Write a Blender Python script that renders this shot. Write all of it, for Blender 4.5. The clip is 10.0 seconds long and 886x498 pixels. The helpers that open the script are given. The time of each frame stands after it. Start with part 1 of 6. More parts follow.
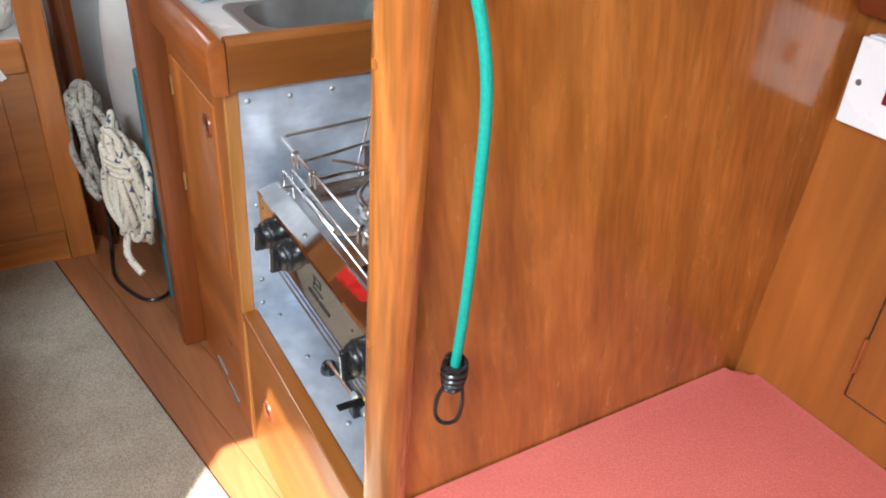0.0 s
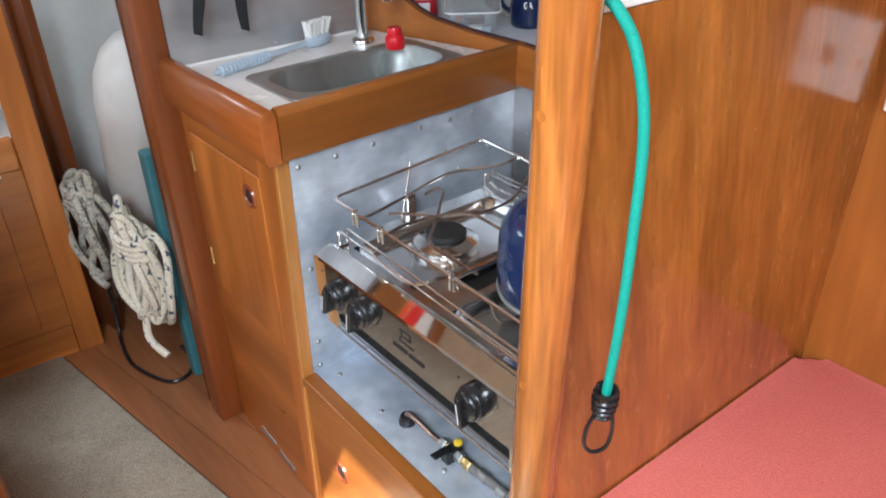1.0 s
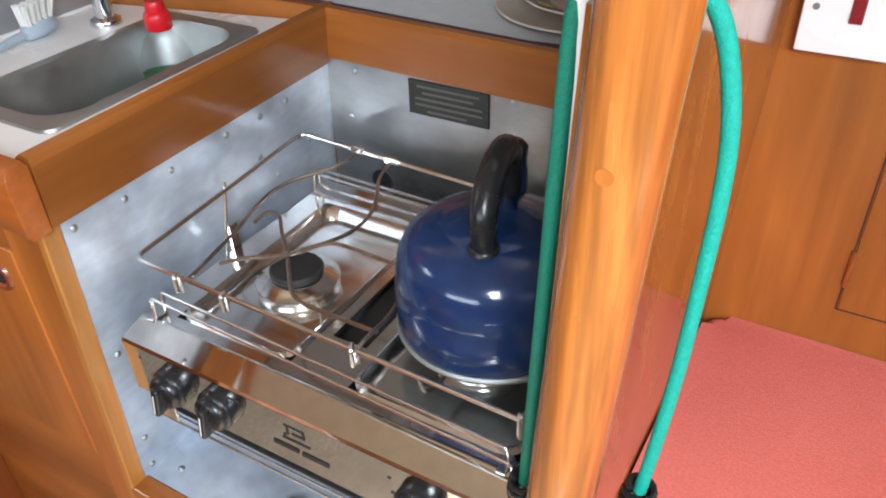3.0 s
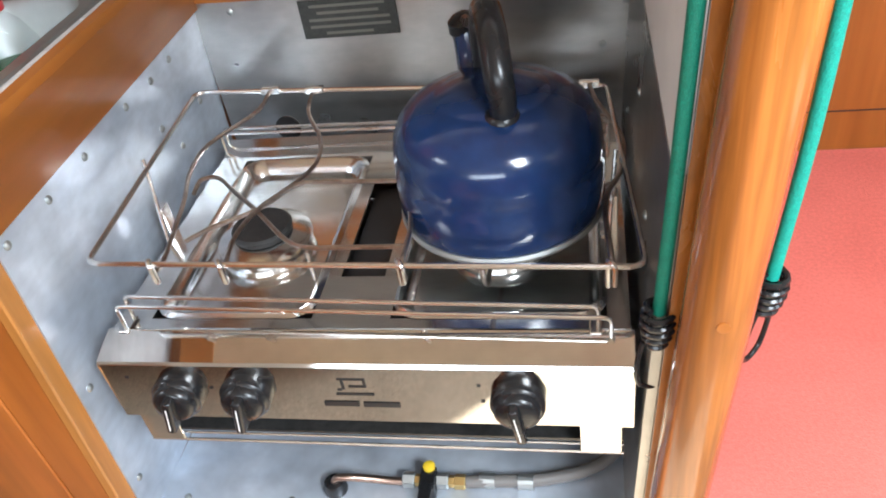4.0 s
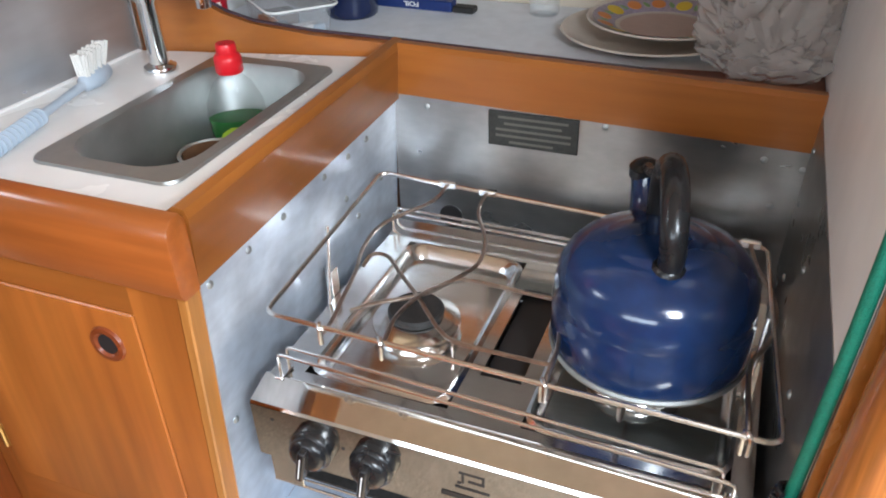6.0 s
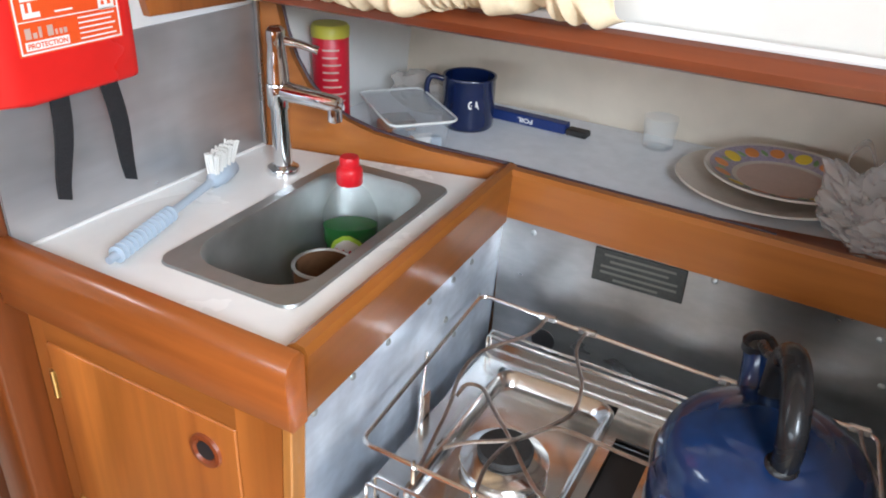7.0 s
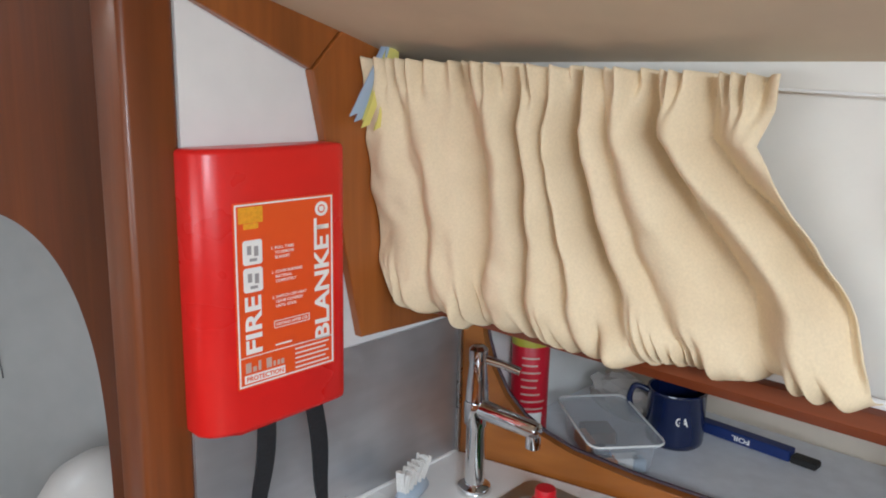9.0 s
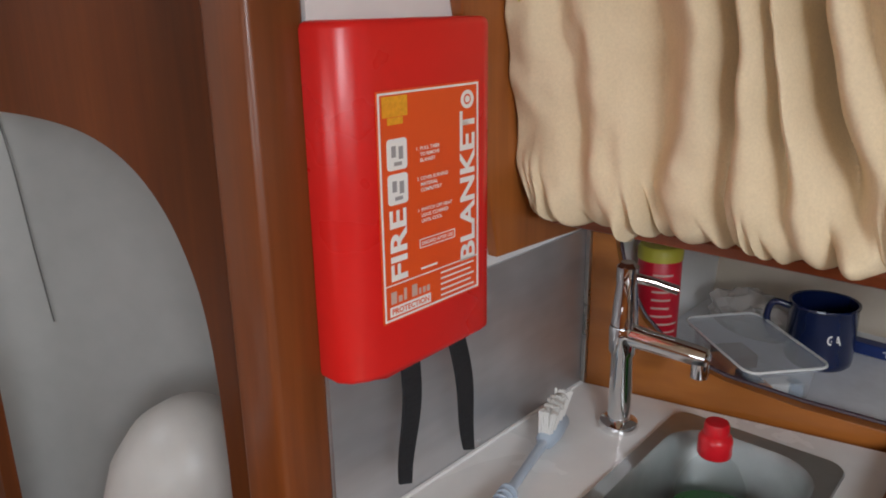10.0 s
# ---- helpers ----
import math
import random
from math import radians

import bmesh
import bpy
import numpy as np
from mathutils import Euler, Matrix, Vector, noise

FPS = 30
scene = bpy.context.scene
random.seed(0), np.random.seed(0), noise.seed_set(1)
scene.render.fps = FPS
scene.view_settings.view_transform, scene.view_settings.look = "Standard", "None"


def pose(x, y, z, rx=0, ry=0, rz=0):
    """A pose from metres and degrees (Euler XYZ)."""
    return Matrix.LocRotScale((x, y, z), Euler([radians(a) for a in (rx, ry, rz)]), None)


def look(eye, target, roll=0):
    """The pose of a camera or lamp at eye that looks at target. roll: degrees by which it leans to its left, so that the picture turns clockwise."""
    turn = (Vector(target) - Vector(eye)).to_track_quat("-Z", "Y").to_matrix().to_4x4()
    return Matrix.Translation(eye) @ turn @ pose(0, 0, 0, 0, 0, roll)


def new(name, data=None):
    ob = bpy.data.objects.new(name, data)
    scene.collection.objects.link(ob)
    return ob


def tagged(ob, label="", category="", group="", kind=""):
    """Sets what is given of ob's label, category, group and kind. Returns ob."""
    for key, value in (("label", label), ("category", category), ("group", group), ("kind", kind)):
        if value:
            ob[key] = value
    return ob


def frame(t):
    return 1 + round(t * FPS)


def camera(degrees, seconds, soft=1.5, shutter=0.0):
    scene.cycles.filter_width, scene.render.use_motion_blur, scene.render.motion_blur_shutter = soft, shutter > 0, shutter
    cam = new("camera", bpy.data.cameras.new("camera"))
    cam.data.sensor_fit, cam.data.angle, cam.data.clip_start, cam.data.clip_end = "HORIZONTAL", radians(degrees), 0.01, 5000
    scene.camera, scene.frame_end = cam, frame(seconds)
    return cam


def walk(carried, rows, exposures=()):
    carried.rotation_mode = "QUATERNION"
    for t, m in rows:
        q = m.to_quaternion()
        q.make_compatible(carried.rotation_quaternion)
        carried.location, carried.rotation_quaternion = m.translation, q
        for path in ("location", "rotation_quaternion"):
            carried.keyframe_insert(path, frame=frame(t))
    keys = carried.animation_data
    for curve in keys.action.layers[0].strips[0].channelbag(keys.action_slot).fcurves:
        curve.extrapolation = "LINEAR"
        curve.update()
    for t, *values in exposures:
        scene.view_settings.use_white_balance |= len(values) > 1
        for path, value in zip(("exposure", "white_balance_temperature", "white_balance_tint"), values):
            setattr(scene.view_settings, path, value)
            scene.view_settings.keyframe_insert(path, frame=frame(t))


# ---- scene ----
cam = camera(59.7, 10.0, soft=1.9)
PATH = [
    (0, (1.027, -0.261, 1.081), (-0.417, 0.633, 0.026), 3.5),
    (0.5, (0.986, -0.336, 1.095), (-0.535, 0.5, 0.103), 2.9),
    (1, (0.937, -0.414, 1.097), (-0.457, 0.634, 0.119), -2.2),
    (1.5, (0.883, -0.418, 1.088), (-0.312, 0.842, 0.095), -2.3),
    (2, (0.788, -0.354, 1.078), (-0.299, 1.051, 0.159), -4.8),
    (2.2, (0.766, -0.339, 1.059), (-0.306, 1.082, 0.147), -1.1),
    (3.3, (0.578, -0.323, 1.08), (-0.167, 1.105, -0.107), -6.5),
    (3.5, (0.527, -0.348, 1.042), (-0.093, 1.157, -0.121), -11.3),
    (4, (0.461, -0.386, 0.999), (0.084, 1.141, -0.237), -9.7),
    (4.5, (0.434, -0.418, 0.959), (0.118, 1.115, -0.286), -2.3),
    (5, (0.445, -0.427, 0.965), (0.059, 1.094, -0.275), -3.2),
    (5.5, (0.446, -0.412, 1.02), (-0.049, 1.156, -0.119), -1.6),
    (6, (0.425, -0.416, 1.063), (-0.225, 1.146, -0.003), -1.8),
    (6.2, (0.413, -0.416, 1.078), (-0.29, 1.148, 0.048), -0.9),
    (7.3, (0.353, -0.389, 1.161), (-0.527, 1.159, 0.251), 4.3),
    (7.5, (0.352, -0.381, 1.173), (-0.614, 1.144, 0.311), 4.5),
    (8, (0.336, -0.365, 1.208), (-0.775, 1.157, 0.539), 4.7),
    (8.5, (0.314, -0.352, 1.221), (-0.908, 1.138, 0.684), 4.2),
    (9, (0.295, -0.345, 1.232), (-1.027, 1.096, 0.812), 1.3),
    (9.5, (0.218, -0.38, 1.204), (-1.056, 1.085, 0.723), -0.7),
    (10, (0.098, -0.348, 1.18), (-1.18, 1.068, 0.577), -0.8),
]
EXPOSURES = [
    (0.0, 2.24, 5800), (1.0, 2.16, 5800), (1.5, 2.14, 5800), (2.0, 2.17, 5850), (3.5, 2.44, 5950), (4.5, 2.60, 6000), (5.5, 2.54, 5900), (6.0, 2.52, 5900), (7.5, 2.58, 5700),
    (8.0, 2.36, 5600), (8.5, 1.86, 5850), (9.0, 1.80, 5850), (9.5, 1.48, 6050), (10.0, 1.46, 6250),
]
walk(cam, [(t, look(eye, target, roll)) for t, eye, target, roll in PATH], [(t, stops, kelvin, 8 if t < 9.4 else 12) for t, stops, kelvin in EXPOSURES])

# ---- light ----
SUN_TO = Vector((0.42, -0.42, 0.80)).normalized()
world = bpy.data.worlds.new("sky")
scene.world = world
world.use_nodes = True
wn = world.node_tree.nodes
sky = wn.new("ShaderNodeTexSky")
sky.sky_type, sky.sun_disc = "NISHITA", False
sky.sun_elevation = math.asin(SUN_TO.z)
sky.sun_rotation = math.atan2(SUN_TO.x, SUN_TO.y)
wn["Background"].inputs[1].default_value = 0.05
world.node_tree.links.new(sky.outputs[0], wn["Background"].inputs[0])


def sun_lamp():
    d = bpy.data.lights.new("sun", "SUN")
    d.energy, d.angle, d.color = 5.0, radians(0.5), (1.0, 0.95, 0.86)
    ob = new("sun", d)
    ob.matrix_world = look(SUN_TO * 20, (0, 0, 0))


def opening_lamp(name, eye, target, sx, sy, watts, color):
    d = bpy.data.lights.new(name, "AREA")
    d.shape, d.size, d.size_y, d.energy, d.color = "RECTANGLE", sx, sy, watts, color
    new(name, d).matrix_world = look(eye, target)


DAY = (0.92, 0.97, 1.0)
sun_lamp()
# daylight in openings out of view: aisle hatch, companionway, assumed far side windows
opening_lamp("hatch_daylight", (1.12, -0.90, 1.48), (0.35, -0.15, 0.6), 0.50, 0.42, 7.5, DAY)
opening_lamp("companionway_daylight", (2.28, -0.75, 1.32), (0.5, -0.2, 0.75), 0.62, 0.55, 2.6, DAY)
# fill from the front, set in a window assumed on the far side
opening_lamp("assumed_window_daylight", (0.15, -1.86, 1.10), (0.05, 0.2, 0.8), 1.30, 0.26, 2.5, DAY)
opening_lamp("forward_hatch_daylight", (-1.10, -0.60, 1.50), (-1.05, -0.6, 0), 0.40, 0.40, 1.8, DAY)

# ---- materials ----


def mat(name, base, rough=0.5, metal=0.0, coat=0.0, dark=None, scale=(8, 8, 8), detail=4.0, amount=0.5, bump=0.0, bump_scale=200.0,
        fine=None, fine_amount=0.25, rough_var=0.0, transmission=0.0, ior=1.45, alpha=1.0, emission=None, strength=0.0, spec=0.5, wave=None, blotch=None):
    """Two scales of variation (stretched grain and fine grain), roughness variation and fine relief."""
    m = bpy.data.materials.new(name)
    m.use_nodes = True
    nt = m.node_tree
    n, l = nt.nodes, nt.links
    b = n["Principled BSDF"]
    b.inputs["Roughness"].default_value = rough
    b.inputs["Metallic"].default_value = metal
    b.inputs["Coat Weight"].default_value = coat
    b.inputs["Coat Roughness"].default_value = 0.10
    b.inputs["Transmission Weight"].default_value = transmission
    b.inputs["IOR"].default_value = ior
    b.inputs["Alpha"].default_value = alpha
    b.inputs["Specular IOR Level"].default_value = spec
    if emission:
        b.inputs["Emission Color"].default_value = (*emission, 1)
        b.inputs["Emission Strength"].default_value = strength
    b.inputs["Base Color"].default_value = (*base, 1)
    if dark is None and bump == 0 and rough_var == 0:
        return m
    co = n.new("ShaderNodeTexCoord")
    mp = n.new("ShaderNodeMapping")
    mp.inputs["Scale"].default_value = scale
    l.new(co.outputs["Object"], mp.inputs["Vector"])
    big = n.new("ShaderNodeTexNoise")
    big.inputs["Scale"].default_value, big.inputs["Detail"].default_value, big.inputs["Roughness"].default_value = 1.0, detail, 0.6
    big.inputs["Distortion"].default_value = 0.4
    l.new(mp.outputs[0], big.inputs["Vector"])
    fn = n.new("ShaderNodeTexNoise")
    mp2 = n.new("ShaderNodeMapping")
    mp2.inputs["Scale"].default_value = fine or tuple(6 * s for s in scale)
    l.new(co.outputs["Object"], mp2.inputs["Vector"])
    l.new(mp2.outputs[0], fn.inputs["Vector"])
    fn.inputs["Scale"].default_value, fn.inputs["Detail"].default_value = 1.0, 3.0
    if dark is not None:
        ramp = n.new("ShaderNodeMapRange")
        ramp.inputs[1].default_value, ramp.inputs[2].default_value = 0.5 - 0.28, 0.5 + 0.28
        l.new(big.outputs["Fac"], ramp.inputs[0])
        mix = n.new("ShaderNodeMix")
        mix.data_type = "RGBA"
        l.new(ramp.outputs[0], mix.inputs["Factor"])
        lerp = [a + (c - a) * (1 - amount) for a, c in zip(dark, base)] if amount < 1 else dark
        mix.inputs["A"].default_value, mix.inputs["B"].default_value = (*lerp, 1), (*base, 1)
        r2 = n.new("ShaderNodeMapRange")
        r2.inputs[1].default_value, r2.inputs[2].default_value = 0.32, 0.68
        l.new(fn.outputs["Fac"], r2.inputs[0])
        r2.inputs[3].default_value, r2.inputs[4].default_value = 1.0 - fine_amount, 1.0 + fine_amount * 0.6
        sc = n.new("ShaderNodeVectorMath")
        sc.operation = "SCALE"
        l.new(mix.outputs["Result"], sc.inputs[0])
        l.new(r2.outputs[0], sc.inputs["Scale"])
        out = sc.outputs[0]
        if blotch:
            bn = n.new("ShaderNodeTexNoise")
            bn.inputs["Scale"].default_value, bn.inputs["Detail"].default_value = 1.0, 3.0
            mp3 = n.new("ShaderNodeMapping")
            mp3.inputs["Scale"].default_value, mp3.inputs["Location"].default_value = blotch[0], (3.1, 1.7, 5.3)
            l.new(co.outputs["Object"], mp3.inputs["Vector"])
            l.new(mp3.outputs[0], bn.inputs["Vector"])
            r3 = n.new("ShaderNodeMapRange")
            r3.inputs[1].default_value, r3.inputs[2].default_value = 0.35, 0.65
            r3.inputs[3].default_value, r3.inputs[4].default_value = 1.0 - blotch[1], 1.0 + blotch[1]
            l.new(bn.outputs["Fac"], r3.inputs[0])
            s2 = n.new("ShaderNodeVectorMath")
            s2.operation = "SCALE"
            l.new(out, s2.inputs[0])
            l.new(r3.outputs[0], s2.inputs["Scale"])
            out = s2.outputs[0]
        if wave:
            # growth rings: level lines of a slow stretched noise
            k, amp, pull = wave
            mp4 = n.new("ShaderNodeMapping")
            mp4.inputs["Scale"].default_value, mp4.inputs["Location"].default_value = pull, (0.7, 2.3, 1.1)
            l.new(co.outputs["Object"], mp4.inputs["Vector"])
            gn = n.new("ShaderNodeTexNoise")
            gn.inputs["Scale"].default_value, gn.inputs["Detail"].default_value, gn.inputs["Distortion"].default_value = 1.0, 2.0, 0.6
            l.new(mp4.outputs[0], gn.inputs["Vector"])
            ml = n.new("ShaderNodeMath")
            ml.operation = "MULTIPLY"
            ml.inputs[1].default_value = k
            l.new(gn.outputs["Fac"], ml.inputs[0])
            si = n.new("ShaderNodeMath")
            si.operation = "SINE"
            l.new(ml.outputs[0], si.inputs[0])
            r4 = n.new("ShaderNodeMapRange")
            r4.inputs[1].default_value, r4.inputs[2].default_value = -1.0, 1.0
            r4.inputs[3].default_value, r4.inputs[4].default_value = 1.0 - amp, 1.0 + amp
            l.new(si.outputs[0], r4.inputs[0])
            s4 = n.new("ShaderNodeVectorMath")
            s4.operation = "SCALE"
            l.new(out, s4.inputs[0])
            l.new(r4.outputs[0], s4.inputs["Scale"])
            out = s4.outputs[0]
        l.new(out, b.inputs["Base Color"])
    if rough_var:
        rr = n.new("ShaderNodeMapRange")
        rr.inputs[1].default_value, rr.inputs[2].default_value = 0.3, 0.7
        rr.inputs[3].default_value, rr.inputs[4].default_value = max(0.02, rough - rough_var), rough + rough_var
        l.new(big.outputs["Fac"], rr.inputs[0])
        l.new(rr.outputs[0], b.inputs["Roughness"])
    if bump:
        bm_ = n.new("ShaderNodeBump")
        bm_.inputs["Strength"].default_value, bm_.inputs["Distance"].default_value = bump, 0.002
        bt = n.new("ShaderNodeTexNoise")
        bt.inputs["Scale"].default_value, bt.inputs["Detail"].default_value = bump_scale, 3.0
        l.new(co.outputs["Object"], bt.inputs["Vector"])
        l.new(bt.outputs["Fac"], bm_.inputs["Height"])
        l.new(bm_.outputs[0], b.inputs["Normal"])
    return m


def teak(name, scale, fine, base=(0.49, 0.176, 0.032), dark=(0.26, 0.072, 0.012), figure=None, coat=0.26, rough=0.32, fine_amount=0.12, patch=0.30, **kw):
    return mat(name, base, rough, coat=coat, dark=dark, scale=scale, fine=fine, amount=1.0, fine_amount=fine_amount, rough_var=0.06, bump=0.04, bump_scale=60, blotch=(tuple(0.55 * k for k in scale), patch), wave=figure, **kw)


TEAK_V = teak("varnished_teak_upright", (9, 9, 1.0), (60, 60, 4), figure=(55, 0.07, (3.2, 3.2, 0.6)))
TEAK_X = teak("varnished_teak_along", (1.0, 9, 9), (4, 60, 60), figure=(45, 0.06, (0.6, 3.2, 3.2)))
TEAK_Y = teak("varnished_teak_across", (9, 1.0, 9), (60, 4, 60), figure=(45, 0.06, (3.2, 0.6, 3.2)))
TEAK_PALE = teak("pale_teak_lipping", (20, 20, 2), (160, 160, 6), (0.56, 0.25, 0.06), (0.42, 0.15, 0.03))
MAHOG_V = teak("dark_mahogany_upright", (16, 16, 1.4), (130, 130, 6), (0.150, 0.040, 0.008), (0.085, 0.021, 0.005), figure=(60, 0.05, (5, 5, 0.7)), coat=0.06, rough=0.42, spec=0.3)
MAHOG_X = teak("red_mahogany_moulding", (1.4, 16, 16), (6, 130, 130), (0.25, 0.058, 0.015), (0.15, 0.030, 0.009))
MOULDING = teak("orange_red_moulding", (1.4, 14, 14), (6, 110, 110), (0.44, 0.130, 0.024), (0.27, 0.066, 0.013))
BULKHEAD = teak("flame_figured_teak", (30, 30, 6.5), (150, 150, 16), (0.42, 0.155, 0.029), (0.28, 0.084, 0.014), figure=(38, 0.05, (5, 5, 1.6)), fine_amount=0.18, patch=0.20, coat=0.7, rough=0.24)
RED_V = teak("reddish_teak_upright", (10, 10, 1.1), (70, 70, 4), (0.45, 0.150, 0.026), (0.27, 0.070, 0.012), figure=(50, 0.06, (4, 4, 0.7)))
RED_X = teak("reddish_teak_along", (1.1, 10, 10), (4, 70, 70), (0.45, 0.150, 0.026), (0.27, 0.070, 0.012), figure=(50, 0.06, (0.7, 4, 4)))
POLE = teak("worn_teak_pole", (34, 34, 2.4), (190, 190, 9), (0.47, 0.165, 0.032), (0.25, 0.068, 0.012), figure=(44, 0.10, (11, 11, 1.1)), fine_amount=0.26, coat=0.7, rough=0.24)
TRIM_V = teak("reddish_post_wood", (16, 16, 1.4), (130, 130, 6), (0.24, 0.064, 0.012), (0.145, 0.036, 0.008), coat=0.12, rough=0.36)
BOARD = teak("brown_board_wood", (16, 16, 1.4), (130, 130, 6), (0.34, 0.110, 0.022), (0.21, 0.058, 0.012))
PLANK = teak("worn_teak_sole", (1.6, 10, 10), (7, 90, 90), (0.31, 0.118, 0.042), (0.19, 0.066, 0.022), coat=0.1, rough=0.45)


def lean_grain(m, degrees):
    """Turns the grain of an upright panel that stands along y."""
    nt = m.node_tree
    co = next(k for k in nt.nodes if k.type == "TEX_COORD")
    turn = nt.nodes.new("ShaderNodeMapping")
    turn.inputs["Rotation"].default_value = (radians(degrees), 0, 0)
    ends = [k.to_socket for k in co.outputs["Object"].links if k.to_node.type == "MAPPING"]
    nt.links.new(co.outputs["Object"], turn.inputs["Vector"])
    for s in ends:
        nt.links.new(turn.outputs[0], s)


lean_grain(BULKHEAD, -11)
CARPET = mat("greige_carpet", (0.40, 0.345, 0.265), 0.95, dark=(0.26, 0.22, 0.165), scale=(11, 11, 11), fine=(330, 330, 330), fine_amount=0.34, amount=0.8, bump=0.7, bump_scale=450, spec=0.1)
WHITE = mat("white_paint", (0.80, 0.79, 0.77), 0.42, dark=(0.72, 0.71, 0.69), scale=(4, 4, 4), amount=0.7, fine_amount=0.03, bump=0.03)
LINING = mat("white_vinyl_lining", (0.80, 0.775, 0.72), 0.55, dark=(0.70, 0.665, 0.60), scale=(3, 3, 3), amount=0.8, fine_amount=0.03, bump=0.18, bump_scale=120)
HEADLINING = mat("cream_headlining", (0.66, 0.56, 0.42), 0.7, dark=(0.58, 0.48, 0.35), scale=(3, 3, 3), amount=0.8, fine_amount=0.04, bump=0.15, bump_scale=150)
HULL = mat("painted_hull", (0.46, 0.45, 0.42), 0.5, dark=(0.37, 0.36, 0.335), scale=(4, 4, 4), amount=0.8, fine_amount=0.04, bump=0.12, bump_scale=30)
LAMINATE = mat("white_worktop", (0.88, 0.875, 0.855), 0.25, dark=(0.82, 0.815, 0.79), scale=(7, 7, 7), amount=0.7, fine_amount=0.02, rough_var=0.07)
SHELFWHITE = mat("shelf_laminate", (0.86, 0.88, 0.92), 0.4, dark=(0.80, 0.82, 0.87), scale=(8, 8, 8), amount=0.8, fine_amount=0.05, rough_var=0.08)
# stained sheet, toned down as the dim copy of the lining
ALU = mat("stained_dimmed_aluminium_sheet", (0.48, 0.465, 0.44), 0.30, metal=0.95, dark=(0.36, 0.35, 0.33), scale=(6, 6, 10), fine=(40, 40, 90), amount=0.6, fine_amount=0.06, rough_var=0.05, bump=0.02, bump_scale=40, blotch=((17, 17, 9), 0.07))
# same sheet in a brighter, bluer copy that paints in the light it catches
ALU_LIT = mat("lit_aluminium_sheet", (0.80, 0.84, 0.90), 0.40, metal=0.60, dark=(0.50, 0.57, 0.67), scale=(7, 7, 9), fine=(40, 40, 90), amount=1.0, fine_amount=0.08, rough_var=0.12, bump=0.03, bump_scale=40, blotch=((15, 15, 9), 0.15))
SPLASH = mat("smeared_splashback_metal", (0.62, 0.62, 0.63), 0.36, metal=0.8, dark=(0.36, 0.36, 0.37), scale=(4, 3, 7), fine=(30, 12, 80), amount=0.7, fine_amount=0.04, rough_var=0.10, blotch=((8, 7, 5), 0.14))
CREAM = mat("cream_hull_paint", (0.74, 0.64, 0.52), 0.55, dark=(0.64, 0.55, 0.44), scale=(4, 4, 4), amount=0.8, fine_amount=0.04, bump=0.1, bump_scale=60)
STEEL = mat("polished_stainless", (0.80, 0.79, 0.77), 0.17, metal=1.0, dark=(0.70, 0.69, 0.67), scale=(10, 40, 10), amount=0.7, fine_amount=0.05, rough_var=0.06)
MIRROR = mat("mirror_stainless", (0.74, 0.72, 0.69), 0.05, metal=1.0, rough_var=0.03, dark=(0.68, 0.66, 0.62), scale=(12, 12, 12), fine_amount=0.04)
SATIN = mat("satin_sink_steel", (0.46, 0.48, 0.47), 0.50, metal=1.0, dark=(0.40, 0.42, 0.41), scale=(9, 9, 9), fine_amount=0.05, rough_var=0.08)
CHROME = mat("chrome", (0.80, 0.80, 0.80), 0.06, metal=1.0)
WIRE = mat("stainless_wire", (0.84, 0.82, 0.79), 0.24, metal=1.0, dark=(0.66, 0.62, 0.58), scale=(30, 30, 30), amount=0.8, fine_amount=0.08)
HEATED = mat("heat_tinted_wire", (0.52, 0.46, 0.41), 0.30, metal=1.0, dark=(0.26, 0.21, 0.18), scale=(40, 40, 40), amount=1.0, fine_amount=0.15)
# steel darkened to carry the shade in the gap under the cooker
DARKSTEEL = mat("steel_with_gap_shade", (0.10, 0.095, 0.09), 0.35, metal=0.7, dark=(0.05, 0.05, 0.05), scale=(20, 20, 20), fine_amount=0.2)
IRON = mat("black_burner_cap", (0.018, 0.017, 0.016), 0.55, dark=(0.035, 0.032, 0.03), scale=(60, 60, 60), fine_amount=0.3, bump=0.1)
BLACK = mat("black_plastic", (0.012, 0.012, 0.013), 0.26, rough_var=0.08, bump=0.02)
STRAP = mat("black_webbing", (0.009, 0.009, 0.010), 0.75, dark=(0.028, 0.029, 0.035), scale=(90, 90, 400), fine_amount=0.3, bump=0.4, bump_scale=600)
ENAMEL = mat("cobalt_enamel", (0.006, 0.021, 0.075), 0.17, coat=0.25, dark=(0.011, 0.030, 0.092), scale=(10, 10, 10), amount=0.7, fine_amount=0.12, rough_var=0.06, bump=0.02, bump_scale=40, blotch=((34, 34, 34), 0.10))
MUGBLUE = mat("navy_enamel", (0.006, 0.014, 0.062), 0.20, coat=0.5, dark=(0.004, 0.010, 0.044), scale=(12, 12, 12), fine_amount=0.06)
RED = mat("red_box_plastic", (0.72, 0.018, 0.014), 0.30, dark=(0.62, 0.013, 0.011), scale=(5, 5, 5), amount=0.8, fine_amount=0.03, rough_var=0.06, bump=0.02)
LABELRED = mat("orange_red_label", (0.80, 0.105, 0.014), 0.35, dark=(0.74, 0.060, 0.014), scale=(5, 5, 5), fine_amount=0.03)
LABELYELLOW = mat("yellow_flame_print", (0.85, 0.42, 0.02), 0.4, dark=(0.80, 0.25, 0.02), scale=(60, 60, 60), fine_amount=0.1)
PRINT = mat("white_print", (0.85, 0.83, 0.80), 0.4)
PICTO = mat("grey_print", (0.34, 0.32, 0.32), 0.45)
# black for print, and for the shade inside holes and gaps
INK = mat("black_print_and_gap_shade", (0.02, 0.018, 0.018), 0.45)
